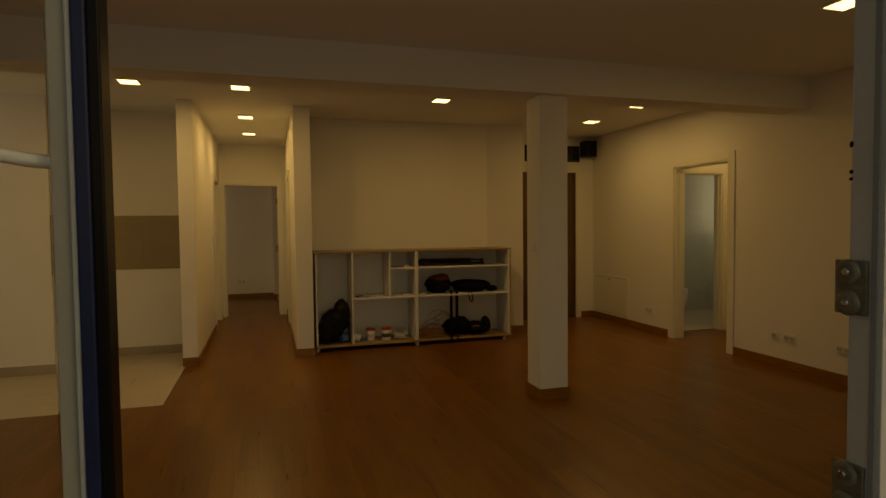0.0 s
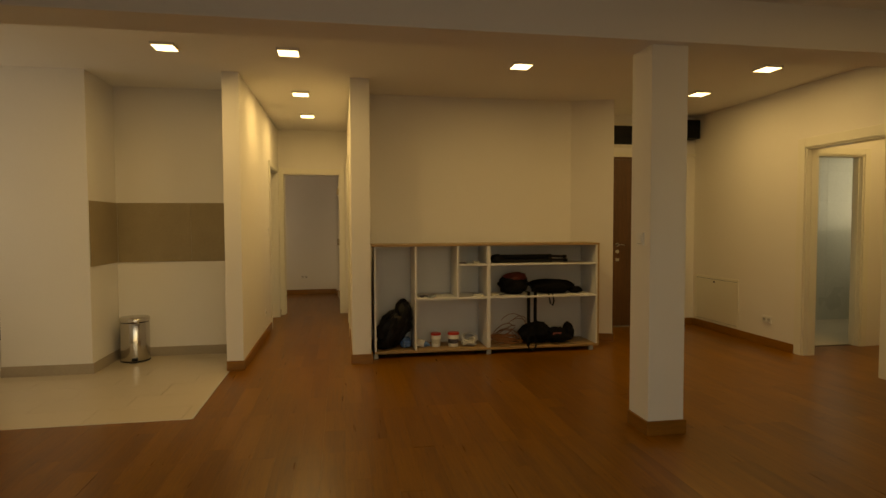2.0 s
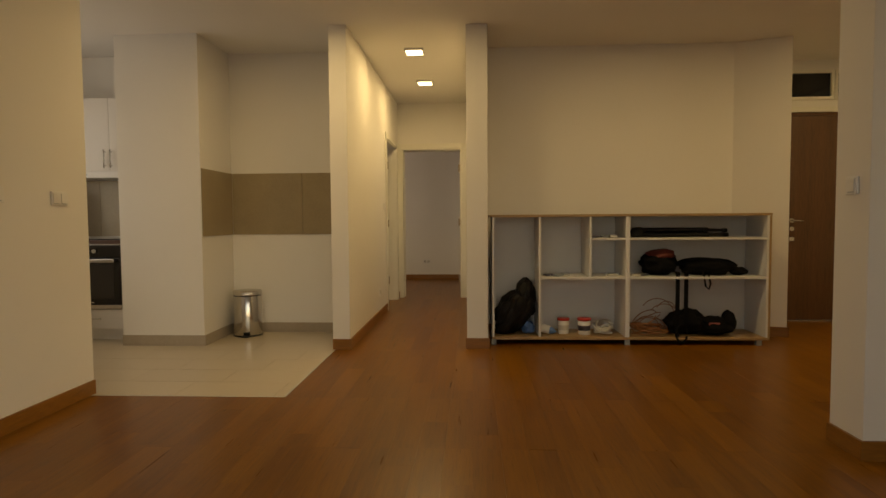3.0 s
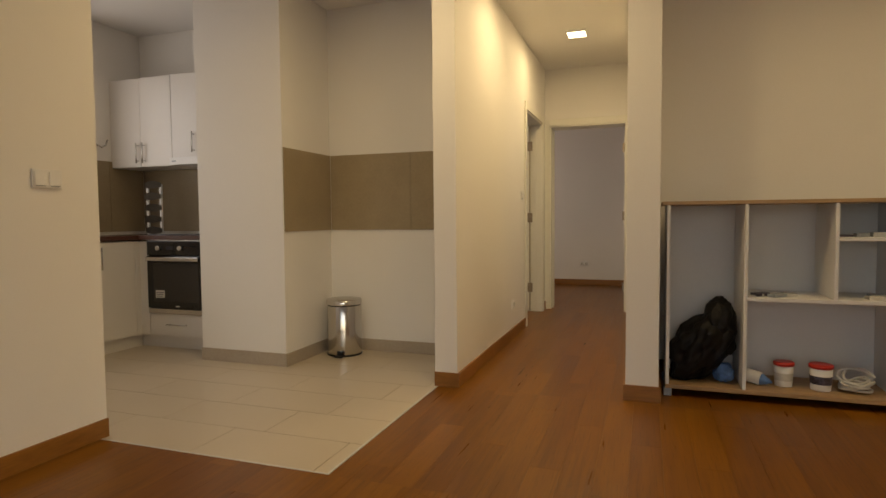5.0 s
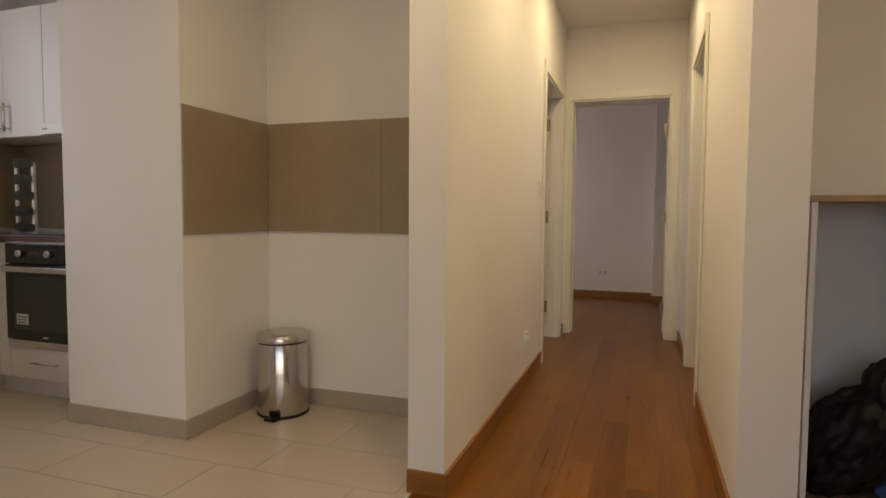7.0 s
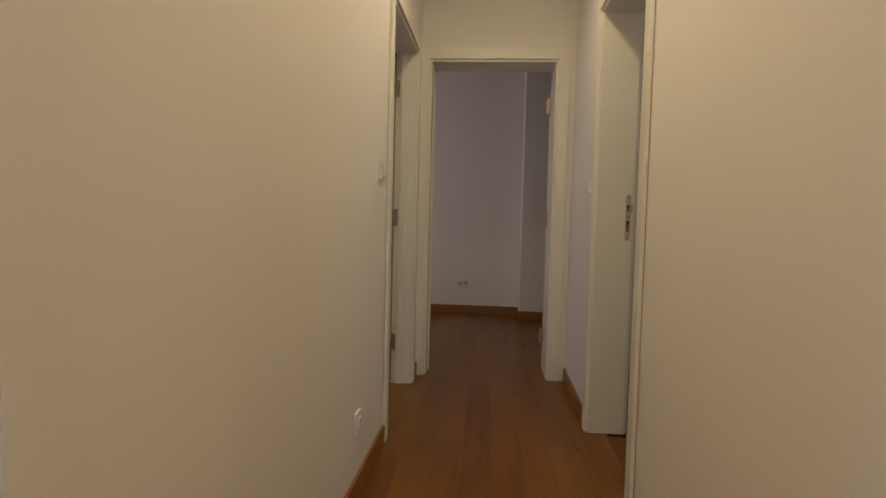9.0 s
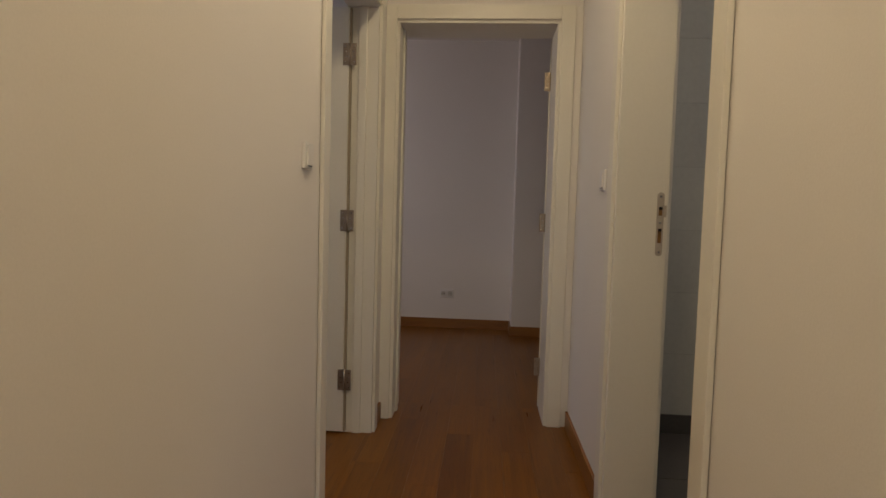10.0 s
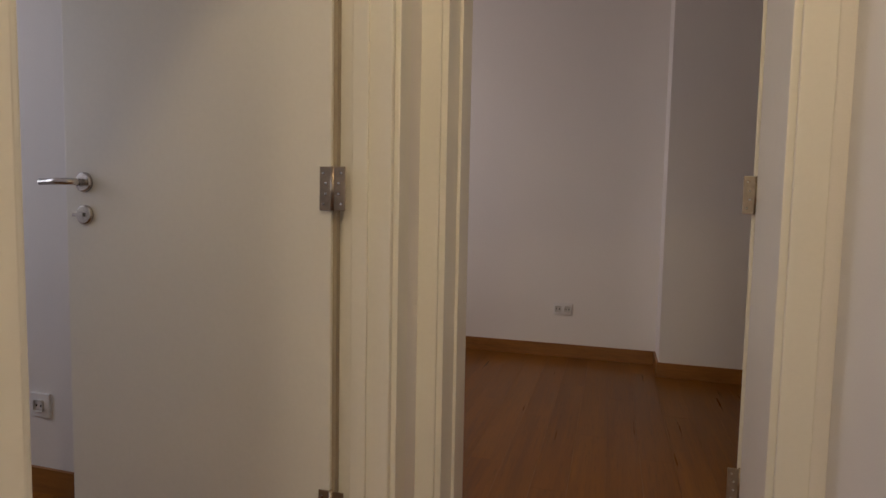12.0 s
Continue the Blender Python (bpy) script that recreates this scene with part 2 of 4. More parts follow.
def tube(points, r, n=8, closed=False):
    """A round rod along points."""
    bm = bmesh.new()
    pts = [Vector(p) for p in points]
    rings = []
    for i, p in enumerate(pts):
        d = (pts[min(i + 1, len(pts) - 1)] - pts[max(i - 1, 0)]).normalized()
        u = d.orthogonal().normalized() if not rings else (prev - d * prev.dot(d)).normalized()
        prev = u
        v = d.cross(u)
        rings.append([bm.verts.new(p + r * (math.cos(2 * math.pi * k / n) * u + math.sin(2 * math.pi * k / n) * v)) for k in range(n)])
    for a, b in zip(rings, rings[1:]):
        for k in range(n):
            f = bm.faces.new((a[k], a[(k + 1) % n], b[(k + 1) % n], b[k]))
            f.smooth = True
    bm.faces.new(rings[0][::-1])
    bm.faces.new(rings[-1])
    for e in bm.edges:
        if len(e.link_faces) == 2 and e.calc_face_angle(0) > 0.45:
            e.smooth = False
    return bm


def lump(cx, cy, z0, sx, sy, sz, seed=0, rough=0.25, freq=6.0, sub=4):
    """A soft bag-like body that rests on z0."""
    bm = bmesh.new()
    bmesh.ops.create_icosphere(bm, subdivisions=sub, radius=1)
    for v in bm.verts:
        d = noise.noise(v.co * 1.6 + Vector((seed, 3, 7))) * rough + noise.noise(v.co * freq + Vector((seed, 1, 2))) * rough * 0.35
        p = v.co * (1 + d)
        v.co = (cx + p.x * sx, cy + p.y * sy, max(z0, z0 + sz + p.z * sz))
    for f in bm.faces:
        f.smooth = True
    return bm


def part(name, bm, material, parent=None, label=""):
    me = bpy.data.meshes.new(name)
    bm.normal_update()
    bm.to_mesh(me)
    bm.free()
    me.materials.append(material)
    ob = new(name, me)
    if parent is not None:
        ob.parent = parent
        ob.matrix_parent_inverse = parent.matrix_basis.inverted()
    if label:
        ob["label"] = label
    return ob


def empty(name, x, y, z, label, category, group=""):
    ob = new(name)
    ob.empty_display_size = 0.05
    ob.matrix_basis = pose(x, y, z)
    return tagged(ob, label, category, group)


def structure(name, bm, material, label, category):
    return tagged(part(name, bm, material), label, category, kind="structure")


WL = ("white painted plaster wall, slightly warm, matt", "wall")


# ---- large structure ----
XW, XE, YS, YN = -3.70, 4.85, 1.43, 7.43
structure("wall_hall_left", boxes([(-0.644, 6.70, 0, -0.50, 8.85, CEIL), (-0.644, 8.85, 2.03, -0.50, 9.72, CEIL), (-0.644, 9.72, 0, -0.50, 9.94, CEIL)], 0.002), PAINT, *WL)
structure("wall_hall_right", boxes([(0.473, 6.757, 0, 0.648, 8.20, CEIL), (0.473, 8.20, 2.03, 0.648, 9.04, CEIL), (0.473, 9.04, 0, 0.648, 9.94, CEIL)], 0.002), PAINT, *WL)
structure("wall_hall_end", boxes([(-3.2, 9.94, 0, -0.435, 10.19, CEIL), (-0.435, 9.94, 2.03, 0.355, 10.19, CEIL), (0.355, 9.94, 0, 2.6, 10.19, CEIL)]), PAINT, *WL)
structure("wall_alcove", box(0.648, YN, 0, 2.90, YN + 0.12, CEIL), PAINT, *WL)
bm = bmesh.new()
lo = [bm.verts.new((x, y, 0)) for x, y in ((2.90, 7.43), (3.33, 7.27), (3.33, 8.10), (2.90, 8.10))]
hi = [bm.verts.new((v.co.x, v.co.y, CEIL)) for v in lo]
bm.faces.new(hi), bm.faces.new(lo[::-1])
for i in range(4):
    bm.faces.new((lo[i], lo[(i + 1) % 4], hi[(i + 1) % 4], hi[i]))
structure("wall_entrance_side", bm, PAINT, *WL)
structure("wall_entrance", boxes([(3.33, 8.10, 0, 3.70, 8.25, CEIL), (3.70, 8.10, 2.14, 4.56, 8.25, 2.26), (3.70, 8.10, 2.56, 4.66, 8.25, CEIL), (4.56, 8.10, 0, XE, 8.25, 2.26), (4.66, 8.10, 2.26, XE, 8.25, CEIL)]), PAINT, *WL)
structure("wall_east", boxes([(XE, YS - 0.13, 0, XE + 0.13, 5.44, CEIL), (XE, 5.44, 2.03, XE + 0.13, 6.27, CEIL), (XE, 6.27, 0, XE + 0.13, 8.25, CEIL)]), PAINT, *WL)
structure("wall_kitchen_back", boxes([(XW, 7.46, 0, -0.644, 7.60, CEIL), (-2.52, 6.82, 0, -1.795, 7.46, CEIL)], 0.002), PAINT, *WL)
structure("wall_kitchen_south", boxes([(-2.05, 4.62, 0, -1.855, 5.43, CEIL), (XW, 4.62, 0, -2.05, 4.80, CEIL)]), PAINT, *WL)
structure("wall_west", boxes([(XW - 0.25, YS - 0.13, 0, XW, 5.30, CEIL), (XW - 0.25, 5.30, 0, XW, 6.72, 0.93), (XW - 0.25, 5.30, 2.35, XW, 6.72, CEIL), (XW - 0.25, 6.72, 0, XW, 7.60, CEIL)]), PAINT, *WL)
structure("beam", box(XW, 4.49, 2.392, XE, 4.79, CEIL, bev=0.003), PAINT, "white painted ceiling beam above the column", "beam")
column = structure("column", box(2.236, 4.55, 0, 2.475, 4.79, 2.392, bev=0.004), PAINT, "square white painted column with wooden base trim", "column")
structure("wall_south", boxes([(XW, YS - 0.13, 0, -1.25, YS, CEIL), (-1.25, YS - 0.13, 2.30, 2.45, YS, CEIL), (2.45, YS - 0.13, 0, XE, YS, CEIL)]), PAINT, *WL)
structure("ceiling", box(-4.2, 1.30, CEIL, 7.9, 12.9, CEIL + 0.15), CEILP, "white painted flat ceiling with square lamps", "ceiling")
# rooms beyond the openings
structure("wall_left_room", boxes([(-3.20, 7.60, 0, -3.07, 8.40, CEIL), (-3.20, 8.40, 0, -3.07, 9.70, 0.9), (-3.20, 8.40, 2.2, -3.07, 9.70, CEIL), (-3.20, 9.70, 0, -3.07, 9.94, CEIL)]), PAINT, *WL)
structure("wall_far_room_west", boxes([(-2.6, 10.19, 0, -2.47, 10.6, CEIL), (-2.6, 10.6, 0, -2.47, 12.1, 0.85), (-2.6, 10.6, 2.25, -2.47, 12.1, CEIL), (-2.6, 12.1, 0, -2.47, 12.42, CEIL)]), PAINT, *WL)
structure("wall_far_room_back", boxes([(-2.6, 12.42, 0, 1.9, 12.56, CEIL), (0.285, 12.14, 0, 1.9, 12.42, CEIL)]), PAINT, *WL)
structure("wall_far_room_east", box(1.75, 10.19, 0, 1.9, 12.14, CEIL), PAINT, *WL)
structure("wall_small_bath", boxes([(2.45, 7.60, 0, 2.60, 8.3, CEIL), (2.45, 8.3, 0, 2.60, 9.2, 1.5), (2.45, 8.3, 2.3, 2.60, 9.2, CEIL), (2.45, 9.2, 0, 2.60, 9.94, CEIL), (0.648, 7.55, 0, 2.60, 7.60, CEIL)]), PAINT, *WL)
structure("wall_vestibule", boxes([(XE + 0.13, 6.54, 0, 5.20, 6.66, CEIL), (5.20, 6.54, 2.0, 5.76, 6.66, CEIL), (5.76, 6.54, 0, 6.5, 6.66, CEIL), (6.5, 5.1, 0, 6.62, 6.66, CEIL), (XE + 0.13, 5.1, 0, 6.62, 5.22, CEIL)]), PAINT, *WL)
structure("wall_bath", boxes([(XE + 0.13, 8.10, 0, 7.7, 8.22, CEIL), (7.6, 6.66, 0, 7.7, 7.0, CEIL), (7.6, 7.0, 0, 7.7, 7.8, 1.2), (7.6, 7.0, 2.3, 7.7, 7.8, CEIL), (7.6, 7.8, 0, 7.7, 8.1, CEIL), (6.62, 6.54, 0, 7.7, 6.66, CEIL)]), PAINT, *WL)
structure("floor", box(-4.2, 1.30, -0.12, 7.9, 12.9, -0.014), SUBFLOOR, "dark subfloor under planks and tiles", "floor")
structure("balcony_floor", box(-4.2, -1.6, -0.2, 5.2, 1.30, -0.01), CONCRETE, "grey concrete balcony floor outside the glass door", "floor")
structure("ground", box(-900, -900, -3.3, 900, 900, -3.2), SOIL, "flat ground far below the flat", "ground")


# wooden baseboards, flush on the walls
def baseboard(rows, material=BASEW, h=0.088, label="reddish brown wooden baseboard along the wall"):
    for x0, y0, x1, y1 in rows:
        structure("baseboard", box(x0, y0, 0, x1, y1, h, bev=0.002), material, label, "baseboard")


T = 0.013
baseboard([
    (-0.50, 6.70, -0.50 + T, 8.765), (-0.644, 6.70 - T, -0.50 + T, 6.70), (0.473 - T, 6.757, 0.473, 8.13), (0.473 - T, 6.757 - T, 0.648 + T, 6.757),
    (0.473 - T, 9.125, 0.473, 9.922), (-0.50, 9.806, -0.50 + T, 9.922), (0.648, 6.757, 0.648 + T, YN), (0.648 + T, YN - T, 2.90, YN), (3.33, 7.27, 3.33 + T, 8.10),
    (4.60, 8.10 - T, XE, 8.10), (XE - T, 6.345, XE, 8.10 - T), (XE - T, YS, XE, 5.365), (-1.855, 4.62 - T, -1.855 + T, 5.43), (XW, 4.62 - T, -1.855, 4.62),
    (2.236 - T, 4.55 - T, 2.475 + T, 4.55), (2.236 - T, 4.55, 2.236, 4.79), (2.475, 4.55, 2.475 + T, 4.79),
    (-2.47, 12.42 - T, 0.285 - T, 12.42), (0.285 - T, 12.14 - T, 1.75, 12.14), (0.285 - T, 12.14, 0.285, 12.42), (-3.07, 9.94 - T, -0.70, 9.94),
    (-2.47, 10.19, -2.47 + T, 12.40), (XW, YS, XW + T, 4.60)])
bm = bmesh.new()
vs = [bm.verts.new(p) for p in ((2.90, 7.43 - T, 0), (3.33 + T, 7.27 - T, 0), (3.33 + T, 7.27, 0), (2.90, 7.43, 0))]
up = [bm.verts.new((v.co.x, v.co.y, 0.088)) for v in vs]
bm.faces.new(up)
for i in range(4):
    bm.faces.new((vs[i], vs[(i + 1) % 4], up[(i + 1) % 4], up[i]))
structure("baseboard", bm, BASEW, "reddish brown wooden baseboard along the wall", "baseboard")
BT = mat("tile_skirting", (0.40, 0.34, 0.27), 0.3, var=0.06, scale=5)
baseboard([(-2.52, 6.82 - T, -1.795 + T, 6.82), (-1.795, 6.82, -1.795 + T, 7.46), (-1.795 + T, 7.46 - T, -0.644, 7.46)], BT, 0.092, "beige tile skirting along the kitchen wall")


# ---- doors and windows ----
def casing(name, axis, at, a0, a1, top, depth0, depth1, w=0.07, proud=0.014, sides=(-1, 1), stop=(1, 1)):
    """A white door frame: lining through the wall and a flat architrave on each face. axis: the wall's normal."""
    ob = empty(name, *((at, (a0 + a1) / 2, 0) if axis == "x" else ((a0 + a1) / 2, at, 0)), "white lacquered door frame with flat architraves", "door frame")
    ob["kind"] = "structure"

    def b(u0, d0, z0, u1, d1, z1):
        return box(d0, u0, z0, d1, u1, z1, bev=0.003) if axis == "x" else box(u0, d0, z0, u1, d1, z1, bev=0.003)
    t = 0.024
    part("jamb", b(a0, depth0 - 0.002, 0, a0 + t, depth1 + 0.002, top - t), DOORW, ob)
    part("jamb", b(a1 - t, depth0 - 0.002, 0, a1, depth1 + 0.002, top - t), DOORW, ob)
    part("head", b(a0, depth0 - 0.002, top - t, a1, depth1 + 0.002, top), DOORW, ob)
    mid = depth0 * 0.5 + depth1 * 0.5
    if stop[0]:
        part("door_stop", b(a0 + t, mid - 0.02, 0, a0 + t + 0.010, mid + 0.02, top - t), DOORW, ob)
    if stop[1]:
        part("door_stop", b(a1 - t - 0.010, mid - 0.02, 0, a1 - t, mid + 0.02, top - t), DOORW, ob)
    for s in sides:
        d0, d1 = (depth0 - proud - 0.002, depth0 - 0.002) if s < 0 else (depth1 + 0.002, depth1 + proud + 0.002)
        part("architrave", b(a0 - w + 0.008, d0, 0, a0 + 0.008, d1, top + w - 0.008), DOORW, ob)
        part("architrave", b(a1 - 0.008, d0, 0, a1 + w - 0.008, d1, top + w - 0.008), DOORW, ob)
        part("architrave", b(a0 + 0.008, d0, top - 0.008, a1 - 0.008, d1, top + w - 0.008), DOORW, ob)
    return ob


casing("door_frame_hall_end", "y", 10.06, -0.455, 0.375, 2.05, 9.94, 10.19, stop=(1, 0))
casing("door_frame_left_room", "x", -0.57, 8.83, 9.74, 2.05, -0.644, -0.50)
casing("door_frame_small_bath", "x", 0.56, 8.18, 9.06, 2.05, 0.473, 0.648, stop=(0, 0))
casing("door_frame_vestibule", "x", XE, 5.42, 6.29, 2.05, XE, XE + 0.13, w=0.09)
casing("door_frame_bath", "y", 6.6, 5.18, 5.78, 2.02, 6.54, 6.66)


def hinge(parent, x, y, z, nx, ny, h=0.10):
    """A butt hinge: knuckle, two leaves, screws. (nx, ny): the way its leaves face."""
    k = part("hinge", tube([(x, y, z - h / 2), (x, y, z + h / 2)], 0.006), HINGEM, parent, "brushed steel butt hinge")
    for s in (-1, 1):
        tx, ty = -ny * s, nx * s
        cx, cy = x + tx * 0.018 + nx * 0.002, y + ty * 0.018 + ny * 0.002
        ex, ey = abs(tx) * 0.014 + abs(nx) * 0.0015, abs(ty) * 0.014 + abs(ny) * 0.0015
        part("hinge_leaf", box(cx - ex, cy - ey, z - h / 2, cx + ex, cy + ey, z + h / 2, bev=0.001), HINGEM, k)
        for dz in (-0.035, -0.012, 0.012, 0.035):
            off = 0.006 if abs(dz) > 0.02 else 0.0
            qx, qy, qz = cx + tx * (off - 0.002) + nx * 0.0018, cy + ty * (off - 0.002) + ny * 0.0018, z + dz
            part("screw", box(qx - 0.003, qy - 0.0012, qz - 0.003, qx + 0.003, qy + 0.0012, qz + 0.003, bev=0.001), POLISH, k)
    return k


def lever(parent, x, y, z, d, facing):
    """Lever handle and key rose on a leaf whose face looks along y; d: the lever's direction in x."""
    h = part("handle", tube([(x, y, z), (x, y + facing * 0.045, z), (x + d * 0.02, y + facing * 0.055, z), (x + d * 0.085, y + facing * 0.055, z - 0.002)], 0.009), CHROME, parent, "satin steel lever handle")
    for dz, n in ((0, "rose"), (-0.085, "key_rose")):
        bm = lathe([(0.026, 0), (0.026, 0.006), (0.022, 0.009)], 24)
        bmesh.ops.rotate(bm, verts=bm.verts, matrix=Matrix.Rotation(radians(-90 * facing), 3, "X"))
        bmesh.ops.translate(bm, verts=bm.verts, vec=(x, y, z + dz))
        part(n, bm, CHROME, parent)
    part("key", box(x - 0.03, y + facing * 0.012 - 0.002, z - 0.09, x + 0.004, y + facing * 0.012 + 0.002, z - 0.08), CHROME, parent)


# left-room door, open at a right angle
d = empty("door_left_room", -0.63, 9.70, 0, "white interior door standing open with steel lever handle", "door")
part("leaf", box(-1.41, 9.685, 0.012, -0.632, 9.725, 2.015, bev=0.003), DOORW, d)
# brown strip stands in for the shaded gap between leaf and jamb
part("seal", box(-0.6315, 9.694, 0.012, -0.622, 9.712, 2.015), mat("gap_shade_brown", (0.36, 0.31, 0.23), 0.7), d, "brown strip in place of the dark door gap")
lever(d, -1.345, 9.685, 1.04, -1, -1)
for hz in (0.268, 1.03, 1.80):
    hinge(d, -0.626, 9.682, hz, 0, -1)
# end-room door, open into the far room
d = empty("door_far_room", 0.37, 10.20, 0, "white interior door standing open into the bedroom", "door")
bm = box(0.345, 10.205, 0.012, 0.385, 10.985, 2.015, bev=0.003)
bmesh.ops.rotate(bm, verts=bm.verts, cent=(0.352, 10.205, 0), matrix=Matrix.Rotation(radians(-14), 3, "Z"))
part("leaf", bm, DOORW, d)
for hz in (0.24, 1.04, 1.80):
    hinge(d, 0.352, 10.199, hz, 0, -1)
# small bath: strike plate
sp = empty("strike_plate", 0.62, 9.037, 1.05, "steel strike plate on the white door jamb", "strike plate")
bm = bmesh.new()
ring = []
for k in range(24):
    a = 2 * math.pi * k / 24
    ring.append(bm.verts.new((0.623 + 0.012 * math.cos(a), 9.038, (1.158 if math.sin(a) >= 0 else 0.962) + 0.012 * math.sin(a))))
front = [bm.verts.new((v.co.x, 9.0338, v.co.z)) for v in ring]
bm.faces.new(front), bm.faces.new(ring[::-1])
for k in range(24):
    bm.faces.new((ring[k], ring[(k + 1) % 24], front[(k + 1) % 24], front[k]))
part("plate", bm, RACKM, sp)
part("tongue", box(0.6355, 9.0335, 1.085, 0.644, 9.0375, 1.125, bev=0.0015), RACKM, sp)
RAWWOOD = mat("raw_wood", (0.20, 0.10, 0.03), 0.6, var=0.3, scale=40)
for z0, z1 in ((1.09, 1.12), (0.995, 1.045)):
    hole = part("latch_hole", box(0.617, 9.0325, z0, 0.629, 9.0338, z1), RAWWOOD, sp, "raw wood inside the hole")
    # thin black plate along the hole's top edge, coloured in place of its shade
    part("hole_shade", box(0.617, 9.0315, z1 - 0.010, 0.629, 9.0323, z1), BLACKP, hole)
for z in (1.156, 1.065, 0.964):
    part("screw", box(0.6195, 9.0322, z - 0.0035, 0.6265, 9.0338, z + 0.0035, bev=0.0006), POLISH, sp)
for sx, sy in ((5.202, 6.60), (5.758, 6.60)):
    q = empty("strike_plate", sx, sy, 1.0, "steel strike plate on the bathroom door jamb", "strike plate")
    part("plate", box(sx - 0.003, sy - 0.012, 0.92, sx + 0.003, sy + 0.012, 1.12, bev=0.001), CHROME, q)
    part("latch_hole", box(sx - 0.0045, sy - 0.006, 1.03, sx + 0.0045, sy + 0.006, 1.07), BLACKP, q)

# entrance door with transom
d = empty("entrance_door", 4.13, 8.10, 0, "closed dark brown wooden entrance door with steel fittings", "door")
part("leaf", box(3.735, 8.115, 0.015, 4.525, 8.165, 2.105, bev=0.003), WALNUT, d)
part("frame", boxes([(3.702, 8.105, 0, 3.733, 8.2, 2.138), (4.527, 8.105, 0, 4.558, 8.2, 2.138), (3.733, 8.105, 2.107, 4.527, 8.2, 2.138)]), WALNUT, d)
part("threshold", box(3.733, 8.105, 0, 4.527, 8.2, 0.013), CHROME, d)
part("architrave", boxes([(3.64, 8.086, 0, 3.70, 8.0985, 2.19), (4.56, 8.086, 0, 4.64, 8.0985, 2.19), (3.70, 8.086, 2.14, 4.56, 8.0985, 2.19)]), DOORW, d, "white painted architrave")
part("head_ledge", box(4.642, 8.075, 2.165, XE - 0.002, 8.0985, 2.19, bev=0.002), DOORW, d, "white painted ledge")
lever(d, 3.80, 8.115, 1.04, 1, -1)
part("lock_plate", box(3.775, 8.105, 0.83, 3.825, 8.1145, 0.87, bev=0.002), CHROME, d)
part("peephole", box(4.27, 8.106, 1.55, 4.33, 8.1145, 1.57, bev=0.001), CHROME, d)
tr = empty("transom_window", 4.13, 8.10, 2.26, "dark glass transom window in white frame above the entrance", "window")
for x0, x1 in ((3.702, 4.177), (4.183, 4.658)):
    fr = part("window_frame", boxes([(x0, 8.085, 2.262, x1, 8.15, 2.292), (x0, 8.085, 2.528, x1, 8.15, 2.558), (x0, 8.085, 2.292, x0 + 0.03, 8.15, 2.528), (x1 - 0.03, 8.085, 2.292, x1, 8.15, 2.528)]), DOORW, tr)
    part("pane", box(x0 + 0.03, 8.11, 2.292, x1 - 0.03, 8.116, 2.528), DARKGL, fr)


def window(name, axis, at, a0, a1, z0, z1, label):
    """Casement window in a wall: frame, mullion, panes, sill."""
    ob = empty(name, *((at, (a0 + a1) / 2, z0) if axis == "x" else ((a0 + a1) / 2, at, z0)), label, "window")
    ob["kind"] = "structure"

    def b(u0, z0, u1, z1, t, o=0.0):
        return (at - t + o, u0, z0, at + t + o, u1, z1) if axis == "x" else (u0, at - t + o, z0, u1, at + t + o, z1)
    mid = (a0 + a1) / 2
    part("window_frame", boxes([b(a0, z0, a1, z0 + 0.06, 0.03), b(a0, z1 - 0.06, a1, z1, 0.03), b(a0, z0 + 0.06, a0 + 0.06, z1 - 0.06, 0.03), b(a1 - 0.06, z0 + 0.06, a1, z1 - 0.06, 0.03), b(mid - 0.04, z0 + 0.06, mid + 0.04, z1 - 0.06, 0.03)]), PVC, ob)
    for u0, u1 in ((a0 + 0.06, mid - 0.04), (mid + 0.04, a1 - 0.06)):
        p = part("pane", box(*b(u0, z0 + 0.06, u1, z1 - 0.06, 0.004)), GLASS, ob)
        p.visible_shadow = False
    return ob


# windows 1 to 4 are unseen, added to let light into the rooms behind them
window("window_1", "x", -3.13, 8.40, 9.70, 0.9, 2.2, "white framed casement window of the side bedroom")
window("window_2", "x", -2.53, 10.6, 12.1, 0.85, 2.25, "unseen white framed casement window of the far bedroom")
window("window_3", "x", 2.53, 8.3, 9.2, 1.5, 2.3, "small white framed bathroom window")
window("window_5", "x", -3.90, 5.30, 6.72, 0.93, 2.35, "white framed kitchen window above the worktop")
window("window_4", "x", 7.65, 7.0, 7.8, 1.2, 2.3, "small white framed bathroom window")

# balcony door: fixed glazed leaf, meeting stile, opening, jamb with keeps
g = empty("balcony_door", -0.5, 1.38, 0, "glazed balcony door with dark profile and white inner frame toned down to mid grey", "door")
part("stile", box(-0.066, 1.37, 0, -0.0452, 1.422, 2.29, bev=0.004), NAVY, g, "navy blue aluminium stile")
part("rebate", box(-0.045, 1.372, 0, -0.028, 1.425, 2.29, bev=0.003), BLACKF, g, "black glossy rebate profile")
part("gasket", box(-0.074, 1.375, 0, -0.0662, 1.412, 2.29, bev=0.002), GASKET, g, "grey rubber gasket")
part("inner_frame", box(-0.102, 1.39, 0, -0.0742, 1.43, 2.29, bev=0.003), INNERF, g, "white inner frame toned down to mid grey")
gp = part("pane", box(-1.18, 1.386, 0.06, -0.1022, 1.392, 2.22), GLASS, g)
gp.visible_shadow = False
part("bottom_rail", box(-1.18, 1.35, 0, -0.1025, 1.398, 0.058, bev=0.003), PVC, g)
part("top_rail", box(-1.18, 1.35, 2.222, -0.1025, 1.398, 2.29, bev=0.003), PVC, g)
